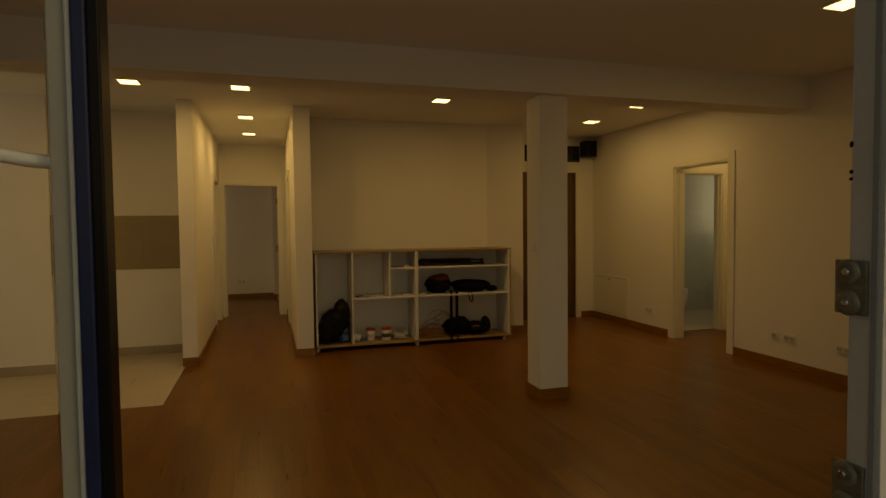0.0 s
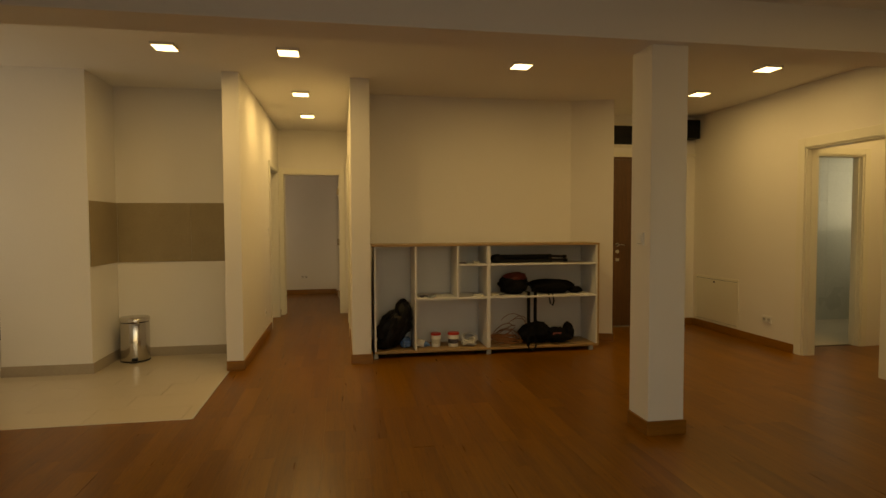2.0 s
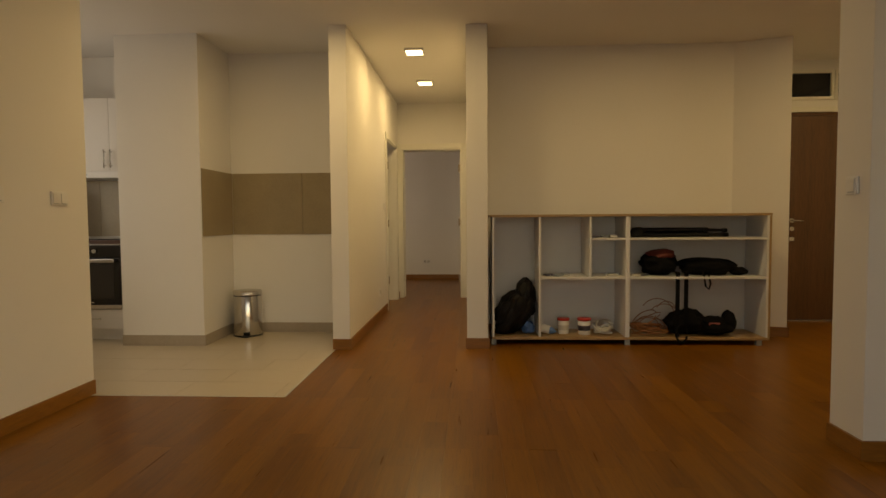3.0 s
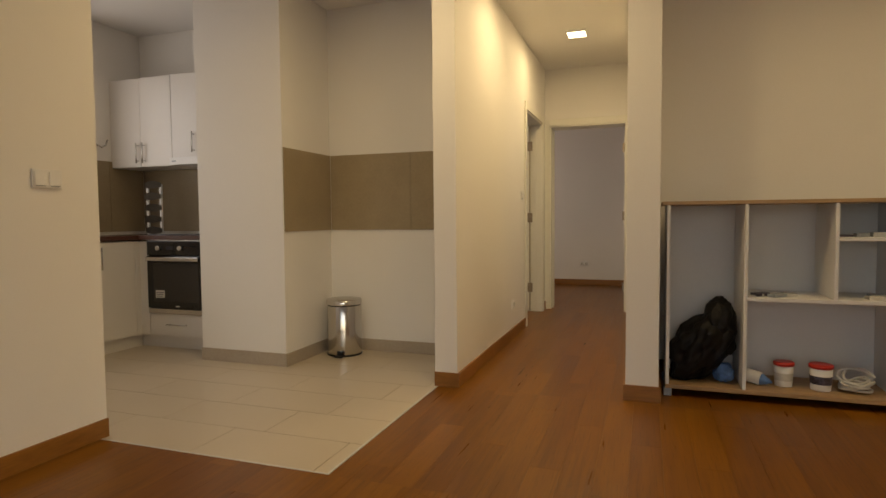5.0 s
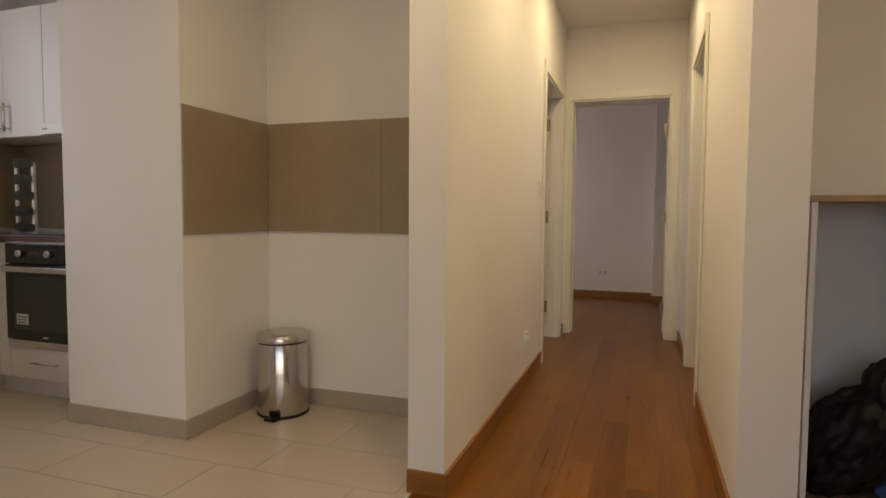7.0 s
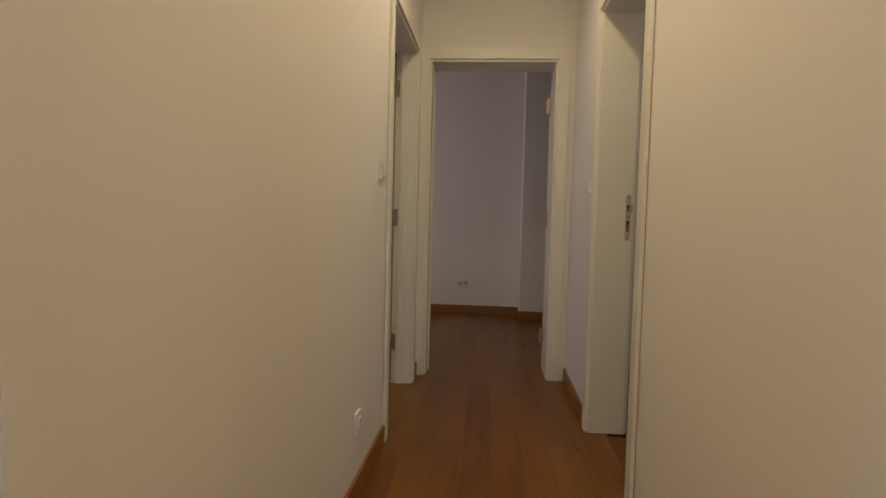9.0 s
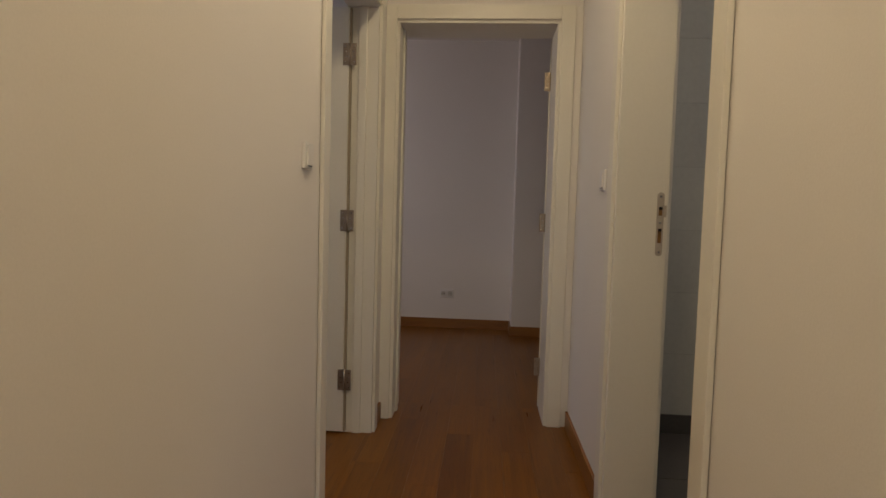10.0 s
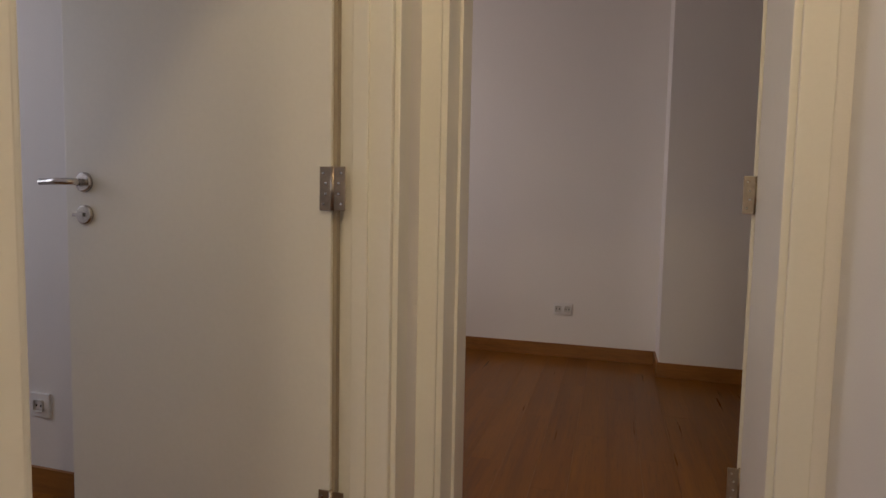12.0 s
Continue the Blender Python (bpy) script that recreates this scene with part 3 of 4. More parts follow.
part("side_stile", box(-1.25, 1.34, 0, -1.182, 1.42, 2.29, bev=0.003), PVC, g)
part("pull_bar", tube([(-0.095, 1.432, 1.495), (-0.110, 1.445, 1.496), (-0.15, 1.455, 1.50), (-0.20, 1.46, 1.51), (-0.28, 1.46, 1.515)], 0.011), PVC, g, "curved white pull bar")
j = empty("balcony_door_jamb", 1.5, 1.38, 0, "off-white balcony door jamb with metal keeps", "door frame")
part("jamb", boxes([(1.47, 1.34, 0, 1.56, 1.42, 2.29), (1.50, 1.42, 0, 1.56, 1.435, 2.29)], 0.004), PVC, j)
part("head", box(-0.028, 1.34, 2.22, 1.47, 1.42, 2.29, bev=0.003), PVC, j)
for kz in (1.242, 0.775):
    kb = part("keep", box(1.461, 1.372, kz - 0.062, 1.4695, 1.448, kz + 0.062, bev=0.003), KEEPM, j, "worn dull metal keep")
    for dz in (-0.035, 0.035):
        bm = lathe([(0.029, 0.0), (0.030, 0.004), (0.026, 0.010), (0.018, 0.012)], 24)
        bmesh.ops.rotate(bm, verts=bm.verts, matrix=Matrix.Rotation(radians(-90), 3, "Y"))
        bmesh.ops.translate(bm, verts=bm.verts, vec=(1.4605, 1.412, kz + dz))
        part("lobe", bm, KEEPM, kb)
        bm = lathe([(0.010, 0.0), (0.010, 0.002), (0.006, 0.004)], 16)
        bmesh.ops.rotate(bm, verts=bm.verts, matrix=Matrix.Rotation(radians(-90), 3, "Y"))
        bmesh.ops.translate(bm, verts=bm.verts, vec=(1.4482, 1.412, kz + dz))
        part("screw", bm, POLISH, kb)
part("seal", box(1.4655, 1.352, 0, 1.4695, 1.366, 2.218), GASKET, j, "grey rubber seal")
for kz, ph in ((1.56, 0.008), (1.50, 0.005), (1.485, 0.004)):
    part("worn_nick", lump(1.470, 1.419, kz, 0.003, 0.005, ph, int(kz * 100), 0.4, 5, 2), BLACKF, j, "dark chipped spot")
j.matrix_basis = pose(1.507, 1.38, 0)
rg = empty("balcony_glazing", 2.0, 1.38, 0, "fixed balcony glazing beside the door", "window")
part("frame", boxes([(1.57, 1.34, 0, 2.45, 1.42, 0.07), (1.57, 1.34, 2.22, 2.45, 1.42, 2.29), (2.38, 1.34, 0.07, 2.45, 1.42, 2.22)], 0.003), PVC, rg)
rp = part("pane", box(1.57, 1.376, 0.07, 2.38, 1.384, 2.22), GLASS, rg)
rp.visible_shadow = False


# ---- ceiling lamps ----
def ceiling_lamp(x, y):
    ob = empty("ceiling_lamp", x, y, CEIL - 0.022, "square white ceiling lamp, switched on, warm light", "ceiling lamp", "square ceiling lamps")
    part("housing", boxes([(x - 0.085, y - 0.085, CEIL - 0.022, x + 0.085, y - 0.075, CEIL), (x - 0.085, y + 0.075, CEIL - 0.022, x + 0.085, y + 0.085, CEIL),
                           (x - 0.085, y - 0.075, CEIL - 0.022, x - 0.075, y + 0.075, CEIL), (x + 0.075, y - 0.075, CEIL - 0.022, x + 0.085, y + 0.075, CEIL)]), WHITEP, ob)
    part("diffuser", box(x - 0.075, y - 0.075, CEIL - 0.024, x + 0.075, y + 0.075, CEIL - 0.004), GLOW, ob, "glowing warm white diffuser")


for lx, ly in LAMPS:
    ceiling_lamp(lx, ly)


# ---- kitchen ----
def bar_handle(parent, a, b, out, r=0.006):
    """A steel bar handle from a to b, standing off along out."""
    a, b, o = Vector(a), Vector(b), Vector(out)
    d = (b - a) * 0.12
    h = part("handle", tube([a + o, b + o], r), CHROME, parent, "brushed steel bar handle")
    part("post", tube([a + d, a + d + o], r * 0.8), CHROME, h)
    part("post", tube([b - d, b - d + o], r * 0.8), CHROME, h)


FX, FY = -3.31, 7.02
# drawer unit and door unit along the window wall
u = empty("drawer_cabinet", -3.53, 6.42, 0, "white base cabinet with four drawers and steel handles", "cabinet")
part("body", box(XW + 0.002, 6.20, 0.10, FX - 0.02, 6.604, 0.868), CAB, u)
part("plinth", box(XW + 0.002, 6.20, 0.0, FX - 0.05, 6.604, 0.099), CAB, u)
for z0, z1 in ((0.105, 0.385), (0.389, 0.555), (0.559, 0.715), (0.719, 0.864)):
    f = part("drawer", box(FX - 0.019, 6.203, z0, FX, 6.601, z1, bev=0.002), CAB, u)
    zm = (z0 + z1) / 2
    bar_handle(f, (FX, 6.37, zm), (FX, 6.515, zm), (0.026, 0, 0), 0.005)
u = empty("base_cabinet", -3.53, 6.86, 0, "white base cabinet with one door and steel handle", "cabinet")
part("body", box(XW + 0.002, 6.606, 0.10, FX - 0.02, 7.44, 0.868), CAB, u)
part("plinth", box(XW + 0.002, 6.606, 0.0, FX - 0.05, FY + 0.05, 0.099), CAB, u)
f = part("door", box(FX - 0.019, 6.608, 0.105, FX, FY - 0.046, 0.864, bev=0.002), CAB, u)
part("corner_post", box(FX - 0.019, FY - 0.044, 0.105, FX + 0.0015, FY + 0.019, 0.864, bev=0.001), CAB, u)
bar_handle(f, (FX, 6.65, 0.66), (FX, 6.65, 0.83), (0.026, 0, 0))
# oven unit along the back wall
u = empty("oven_cabinet", -3.058, 7.1, 0, "white oven housing cabinet with bottom drawer", "cabinet")
part("body", boxes([(FX, FY + 0.02, 0.10, -3.221, 7.44, 0.868), (-3.221, FY + 0.02, 0.10, -2.636, 7.44, 0.282)]), CAB, u)
part("filler", box(FX + 0.002, FY, 0.105, -3.224, FY + 0.019, 0.864, bev=0.002), CAB, u)
part("plinth", box(FX - 0.052, FY + 0.052, 0.0, -2.636, 7.44, 0.099), CAB, u)
f = part("drawer", box(-3.219, FY, 0.105, -2.638, FY + 0.019, 0.280, bev=0.002), CAB, u)
bar_handle(f, (-3.035, FY, 0.200), (-2.833, FY, 0.200), (0, -0.026, 0), 0.005)
o = empty("oven", -2.923, 6.89, 0.30, "black glass built-in oven with steel handle and two knobs", "oven")
part("body", box(-3.215, FY + 0.005, 0.284, -2.640, 7.40, 0.866), BLACKP, o)
part("control_panel", box(-3.215, FY - 0.018, 0.755, -2.640, FY + 0.004, 0.866, bev=0.003), BLACKG, o, "black glass control panel")
part("top_trim", box(-3.215, FY - 0.016, 0.868, -2.640, FY + 0.004, 0.876, bev=0.001), CHROME, o)
dr = part("door", box(-3.215, FY - 0.020, 0.330, -2.640, FY + 0.004, 0.750, bev=0.003), BLACKG, o, "black glass oven door")
part("window", box(-3.153, FY - 0.0215, 0.385, -2.702, FY - 0.0203, 0.69, bev=0.0005), mat("oven_window", (0.035, 0.032, 0.03), 0.1), dr)
part("handle", boxes([(-3.193, FY - 0.06, 0.712, -2.676, FY - 0.046, 0.742), (-3.170, FY - 0.046, 0.72, -3.153, FY - 0.0205, 0.735), (-2.721, FY - 0.046, 0.72, -2.704, FY - 0.0205, 0.735)], 0.003), CHROME, dr, "wide steel bar")
st = part("sticker", box(-3.131, FY - 0.0235, 0.415, -3.041, FY - 0.022, 0.475), PAPER, dr, "white energy sticker")
for i in range(3):
    part("print_line", box(-3.123, FY - 0.0245, 0.424 + i * 0.015, -3.063 + 0.006 * i, FY - 0.0237, 0.430 + i * 0.015), LABEL, st)
part("logo_mark", box(-2.934, FY - 0.0222, 0.346, -2.895, FY - 0.0206, 0.354), PAPER, dr)
part("bottom_trim", box(-3.215, FY - 0.016, 0.286, -2.640, FY + 0.004, 0.325, bev=0.002), CHROME, o, "brushed steel lower trim")
for kx in (-3.091, -2.872):
    bm = lathe([(0.021, 0), (0.021, 0.014), (0.017, 0.022)], 20)
    bmesh.ops.rotate(bm, verts=bm.verts, matrix=Matrix.Rotation(radians(90), 3, "X"))
    bmesh.ops.translate(bm, verts=bm.verts, vec=(kx, FY - 0.0185, 0.812))
    part("knob", bm, CHROME, o, "round steel knob")
part("display", box(-3.018, FY - 0.0195, 0.80, -2.945, FY - 0.0183, 0.825), mat("display", (0.03, 0.03, 0.035), 0.15), o)
w = empty("worktop", -3.3, 6.9, 0.878, "dark brown worktop with pale edge strip on the cabinets", "worktop")
part("slab", boxes([(XW + 0.002, 6.15, 0.878, FX + 0.018, 7.455, 0.912), (FX + 0.018, FY - 0.022, 0.878, -2.524, 7.455, 0.912)], 0.002), COUNTER, w)
part("back_strip", boxes([(XW + 0.0025, 6.74, 0.9125, XW + 0.025, 7.455, 0.936), (XW + 0.025, 7.44, 0.9125, -2.524, 7.458, 0.936)], 0.002), PAPER, w, "pale sealing strip")
hob = empty("hob", -2.78, 7.15, 0.913, "flat black glass hob set on the worktop", "hob")
part("glass", box(-3.22, 7.03, 0.9125, -2.64, 7.41, 0.921, bev=0.002), BLACKG, hob)
# wall cabinets and hood
def wall_cabinet(x0, x1, z0, hx, label):
    c = empty("wall_cabinet", (x0 + x1) / 2, 7.3, z0, label, "cabinet", "white wall cabinets")
    part("body", box(x0 + 0.001, 7.15, z0, x1 - 0.001, 7.455, 2.20), CAB, c)
    n = len(hx)
    for i, h in enumerate(hx):
        a, b = x0 + (x1 - x0) * i / n, x0 + (x1 - x0) * (i + 1) / n
        f = part("door", box(a + 0.0012, 7.13, z0 + 0.001, b - 0.0012, 7.149, 2.199, bev=0.002), CAB, c)
        bar_handle(f, (h, 7.13, z0 + 0.03), (h, 7.13, z0 + 0.195), (0, -0.026, 0))


wall_cabinet(XW + 0.002, -3.05, 1.475, (-3.40, -3.335), "white double door wall cabinet with bar handles")
wall_cabinet(-3.048, -2.524, 1.538, (-2.825, -2.765), "white wall cabinet above the cooker hood")
h = empty("cooker_hood", -2.79, 7.3, 1.475, "slim white built-in cooker hood under the wall cabinet", "cooker hood")
part("body", box(-3.045, 7.14, 1.478, -2.527, 7.45, 1.536, bev=0.002), WHITEP, h)
part("front", box(-3.045, 7.095, 1.476, -2.527, 7.139, 1.535, bev=0.003), WHITEP, h)
part("switch", box(-3.02, 7.0932, 1.50, -2.98, 7.0947, 1.51), GASKET, h)
# splash tiles
def splash(name, rows, label):
    ob = empty(name, *rows[0][:3], label, "tile panel")
    ob["kind"] = "structure"
    for r in rows:
        part("tile", box(*r, bev=0.001), SPLASH, ob)


splash("splash_back", [(XW + 0.002, 6.76, 0.938, XW + 0.010, 7.10, 1.53), (XW + 0.002, 7.102, 0.938, XW + 0.010, 7.449, 1.53),
                       (XW + 0.012, 7.450, 0.938, -3.10, 7.458, 1.474), (-3.098, 7.450, 0.938, -2.524, 7.458, 1.474)], "brown matt tiles behind the worktop")
splash("splash_side", [(-1.793, 6.823, 0.945, -1.785, 7.450, 1.528), (-1.783, 7.450, 0.945, -1.105, 7.458, 1.528), (-1.103, 7.450, 0.945, -0.646, 7.458, 1.528)], "brown matt tile band with pale sealed edge")
# hook on the wall
hk = empty("wall_hook", XW, 6.98, 1.65, "thin curved steel towel hook on the wall", "hook")
part("wire", tube([(XW + 0.004, 6.93, 1.74), (XW + 0.02, 6.935, 1.70), (XW + 0.045, 6.95, 1.655), (XW + 0.06, 6.99, 1.635), (XW + 0.06, 7.03, 1.655), (XW + 0.055, 7.05, 1.70)], 0.007), CHROME, hk)
part("base", box(XW + 0.001, 6.915, 1.725, XW + 0.008, 6.945, 1.755, bev=0.002), CHROME, hk)
# slatted bottle rack of woven steel bands
rk = empty("bottle_rack", -3.33, 7.3, 0.912, "woven steel band wine rack with pale wooden posts", "wine rack")
for i in range(5):
    z = 0.950 + i * 0.095
    s = 1 if i % 2 else -1
    bm = bmesh.new()
    n = 12
    low, hig = [], []
    for k in range(n + 1):
        a = k / n
        x = -3.416 + 0.172 * a
        y = 7.195 - 0.018 * math.sin(math.pi * a) - 0.004 * s
        w2 = 0.017 + 0.015 * math.sin(math.pi * a)
        low.append(bm.verts.new((x, y, z - w2)))
        hig.append(bm.verts.new((x, y, z + w2)))
    for k in range(n):
        bm.faces.new((low[k], low[k + 1], hig[k + 1], hig[k])).smooth = True
    bmesh.ops.solidify(bm, geom=bm.faces[:], thickness=0.002)
    part("band", bm, BANDM, rk)
for px in (-3.40, -3.26):
    part("post", box(px - 0.011, 7.204, 0.913, px + 0.011, 7.220, 1.335, bev=0.002), WHITEP, rk, "pale wooden post")

# pedal bin
pb = empty("pedal_bin", -1.52, 7.10, 0, "polished steel pedal bin with closed lid on tiles", "bin")
bx, by = -1.60, 7.30
part("body", lathe([(0.127, 0.010), (0.129, 0.016), (0.129, 0.375), (0.127, 0.378)], 48, (bx, by, 0)), POLISH, pb)
part("base_ring", lathe([(0.129, 0.0), (0.133, 0.003), (0.133, 0.012), (0.129, 0.0135)], 48, (bx, by, 0)), BLACKP, pb, "black rubber base ring")
part("lid", lathe([(0.132, 0.385), (0.133, 0.389), (0.133, 0.412), (0.125, 0.424), (0.07, 0.431), (0.02, 0.433)], 48, (bx, by, 0)), CHROME, pb, "brushed steel lid")
part("lid_seal", lathe([(0.124, 0.378), (0.124, 0.385)], 32, (bx, by, 0)), BLACKP, pb)
part("pedal", boxes([(bx + 0.00, by - 0.172, 0.006, bx + 0.065, by - 0.127, 0.016)], 0.003), BLACKP, pb, "black pedal")
part("pedal_recess", box(bx + 0.005, by - 0.132, 0.02, bx + 0.06, by - 0.102, 0.045, bev=0.003), BLACKP, pb)

# ---- open shelf unit and what lies on it ----
S0, S1, SF, SB = 0.688, 3.005, 6.905, 7.30
sh = empty("shelf_unit", 1.84, 7.15, 0, "low open white shelf unit with oak top and base", "shelf unit")
part("top", box(S0 - 0.024, SF - 0.004, 1.092, S1, SB, 1.112, bev=0.0015), OAK, sh, "oak laminate top")
part("base", box(S0, SF, 0.045, S1 - 0.002, SB, 0.067, bev=0.0015), OAK, sh, "oak laminate base")
part("side", box(S0, SF, 0.068, S0 + 0.018, SB, 1.091, bev=0.001), SHELFW, sh)
part("side", box(S1 - 0.038, SF, 0.068, S1 - 0.0205, SB, 1.091, bev=0.001), SHELFW, sh)
part("oak_side", box(S1 - 0.020, SF, 0.068, S1 - 0.002, SB, 1.091, bev=0.001), OAKV, sh, "oak laminate side")
part("back", box(S0 + 0.019, SB - 0.012, 0.068, S1 - 0.039, SB - 0.002, 1.091), SHELFW, sh)
part("divider", box(1.084, SF, 0.068, 1.102, SB - 0.013, 1.091, bev=0.001), SHELFW, sh)
part("divider", box(1.507, SF, 0.583, 1.525, SB - 0.013, 1.091, bev=0.001), SHELFW, sh)
part("divider", box(1.810, SF, 0.068, 1.845, SB - 0.013, 1.091, bev=0.001), SHELFW, sh)
part("shelf", box(1.103, SF, 0.562, 1.809, SB - 0.013, 0.582, bev=0.001), SHELFW, sh)
part("shelf", box(1.846, SF, 0.562, S1 - 0.039, SB - 0.013, 0.582, bev=0.001), SHELFW, sh)
part("shelf", box(1.526, SF, 0.892, 1.809, SB - 0.013, 0.910, bev=0.001), SHELFW, sh)
part("shelf", box(1.846, SF, 0.892, S1 - 0.039, SB - 0.013, 0.910, bev=0.001), SHELFW, sh)
for fx in (0.70, 1.83, 2.92):
    for fy in (6.93, 7.27):
        part("foot", box(fx - 0.022, fy - 0.02, 0, fx + 0.022, fy + 0.02, 0.0445, bev=0.003), GASKET, sh, "grey plastic foot")
ZB, ZM, ZT = 0.068, 0.583, 0.911
gb = empty("rubbish_bag", 0.88, 7.090, ZB, "crumpled black plastic rubbish bag tied at the top", "bag")
bm = lump(0.865, 7.07, ZB, 0.155, 0.14, 0.200, 3, 0.22, 5, 5)
for v in bm.verts:
    h = max(0.0, (v.co.z - ZB) / 0.40)
    fold = noise.noise(Vector((v.co.x * 22, v.co.y * 22, v.co.z * 9))) * 0.022 + noise.noise(Vector((v.co.x * 50, v.co.y * 50, v.co.z * 28))) * 0.009
    v.co.x += 0.15 * (h - 0.35) + fold
    v.co.y += fold
    v.co.x = max(0.709, min(1.082, v.co.x))
part("bag", bm, BAGP, gb)
bm = lump(0.980, 7.06, ZB + 0.15, 0.095, 0.10, 0.165, 8, 0.20, 6, 5)
for v in bm.verts:
    v.co.x += noise.noise(Vector((v.co.x * 30, v.co.y * 30, v.co.z * 14))) * 0.018
    v.co.x = min(1.082, v.co.x)
part("bag_neck", bm, BAGP, gb, "gathered and knotted neck")
bl = tagged(part("blue_bag", lump(1.010, 7.06, ZB, 0.062, 0.06, 0.055, 5, 0.5, 9, 4), BLUEP), "small crumpled blue plastic bag on the shelf base", "bag")


def bucket(x, y, r, h, dark):
    b = empty("paint_bucket", x, y, ZB, "small white plastic bucket with red lid" + (" and dark printed label" if dark else ""), "bucket", "buckets on the shelf")
    part("body", lathe([(r * 0.86, 0.001), (r * 0.88, 0.004), (r, h), (r * 0.97, h + 0.001)], 28, (x, y, ZB)), WHITEP, b)
    part("lid", lathe([(r * 1.02, h + 0.002), (r * 1.07, h + 0.004), (r * 1.07, h + 0.020), (r * 0.98, h + 0.024), (r * 0.6, h + 0.022)], 28, (x, y, ZB)), REDP, b, "red plastic lid")
    bm = lathe([(r * (0.905 + 0.02), h * 0.30), (r * (0.965 + 0.02), h * 0.68)], 28, (x, y, ZB))
    bmesh.ops.delete(bm, geom=[f for f in bm.faces if len(f.verts) > 4], context="FACES")
    part("label", bm, LABEL if dark else PAPER, b)


bucket(1.315, 7.070, 0.050, 0.115, False)
bucket(1.490, 7.040, 0.056, 0.120, True)
tp = empty("sealant_bag", 1.18, 7.03, ZB, "white soft sealant bag with blue pointed nozzle lying down", "bag")
for nm, prof, m_, lb in (("bag_body", [(0.030, 0.0), (0.045, 0.012), (0.050, 0.05), (0.046, 0.10), (0.040, 0.105)], WHITEP, ""),
                         ("nozzle", [(0.0405, 0.1055), (0.041, 0.112), (0.022, 0.145), (0.006, 0.175)], BLUEP, "blue pointed nozzle")):
    bm = lathe(prof, 24)
    for v in bm.verts:
        v.co.x *= 1.0 + 0.08 * math.sin(v.co.z * 90)
    bmesh.ops.scale(bm, verts=bm.verts, vec=(0.8, 0.8, 0.82))
    bmesh.ops.rotate(bm, verts=bm.verts, matrix=Matrix.Rotation(radians(99), 3, "Y"))
    bmesh.ops.rotate(bm, verts=bm.verts, matrix=Matrix.Rotation(radians(-28), 3, "Z"))
    bmesh.ops.translate(bm, verts=bm.verts, vec=(1.125, 7.09, ZB + 0.046))
    for v in bm.verts:
        v.co.z = max(v.co.z, ZB + 0.001)
    part(nm, bm, m_, tp, lb)


def coil(name, cx, cy, z, r, loops, material, label, rise=0.03, seed=1, wire=0.004):
    """A loose coil of cable."""
    rng = random.Random(seed)
    ob = empty(name, cx, cy, z, label, "cable")
    for i in range(loops):
        ox, oy, rr, el = rng.uniform(-0.3, 0.3) * r, rng.uniform(-0.25, 0.25) * r, r * rng.uniform(0.65, 1.05), rng.uniform(0.4, 0.8)
        ph, tilt = rng.uniform(0, 6.28), rng.uniform(0, rise)
        pts = [(cx + ox + rr * math.cos(a), cy + oy + el * rr * math.sin(a), z + wire + rise * i / loops + tilt * (1 + math.cos(a + ph))) for a in [2 * math.pi * k / 28 for k in range(27)]]
        part("loop", tube(pts, wire, 6), material, ob)
    return ob


coil("white_cable", 1.655, 7.050, ZB, 0.075, 8, PAPER, "coil of white cable on the shelf base", 0.045, 2, 0.008)
cc = coil("copper_cable", 2.04, 7.060, ZB, 0.150, 16, CABLE, "loose heap of orange brown cable loops", 0.075, 4, 0.0042)
for k, (rad, cx2) in enumerate(((0.13, 2.16), (0.10, 2.19), (0.15, 2.12))):
    part("loop", tube([(cx2 + rad * math.cos(a), 7.000 + 0.03 * k, ZB + 0.15 + 0.20 * (0.6 + 0.1 * k) * math.sin(a)) for a in [0.1 + 2.4 * i / 20 for i in range(21)]], 0.0035, 6), CABLE, cc)
cb = empty("camera_bag", 2.45, 7.040, ZB, "black fabric camera bag lying on the shelf base", "bag")
part("body", lump(2.36, 7.070, ZB, 0.17, 0.12, 0.105, 21, 0.42, 6), FABRIC, cb)
part("pocket", lump(2.60, 7.060, ZB, 0.165, 0.12, 0.075, 22, 0.45, 6), FABRIC, cb)
part("end_cap", lump(2.72, 7.040, ZB + 0.02, 0.055, 0.09, 0.095, 23, 0.2, 5), FABRIC, cb)
part("badge", box(2.52, 6.938, ZB + 0.085, 2.61, 6.960, ZB + 0.118, bev=0.006), mat("pale_red_print", (0.35, 0.10, 0.10), 0.5), cb, "faded red badge")
bp = empty("backpack", 2.13, 7.060, ZM, "black and red backpack with hanging straps", "backpack")
part("body", lump(2.13, 7.070, ZM, 0.165, 0.11, 0.100, 31, 0.38, 6), FABRIC, bp)
part("top_pocket", lump(2.15, 7.070, ZM + 0.130, 0.115, 0.10, 0.050, 32, 0.28, 5), REDF, bp, "dark red top pocket")
for sx, z1 in ((2.245, 0.02), (2.315, 0.17)):
    part("strap", boxes([(sx - 0.017, 6.912, z1 + 0.05, sx + 0.017, 6.918, ZM + 0.03), (sx - 0.017, 6.912, ZM + 0.03, sx + 0.017, 6.990, ZM + 0.036)], 0.001), FABRIC, bp, "black webbing strap")
part("strap_loop", tube([(2.28 + 0.045 * math.cos(a), 6.905, 0.10 + 0.075 * math.sin(a)) for a in [6.0 * i / 20 for i in range(21)]], 0.009), FABRIC, bp)
tb = empty("tripod_bag", 2.55, 7.060, ZM, "long soft black bag lying on the middle shelf", "bag")
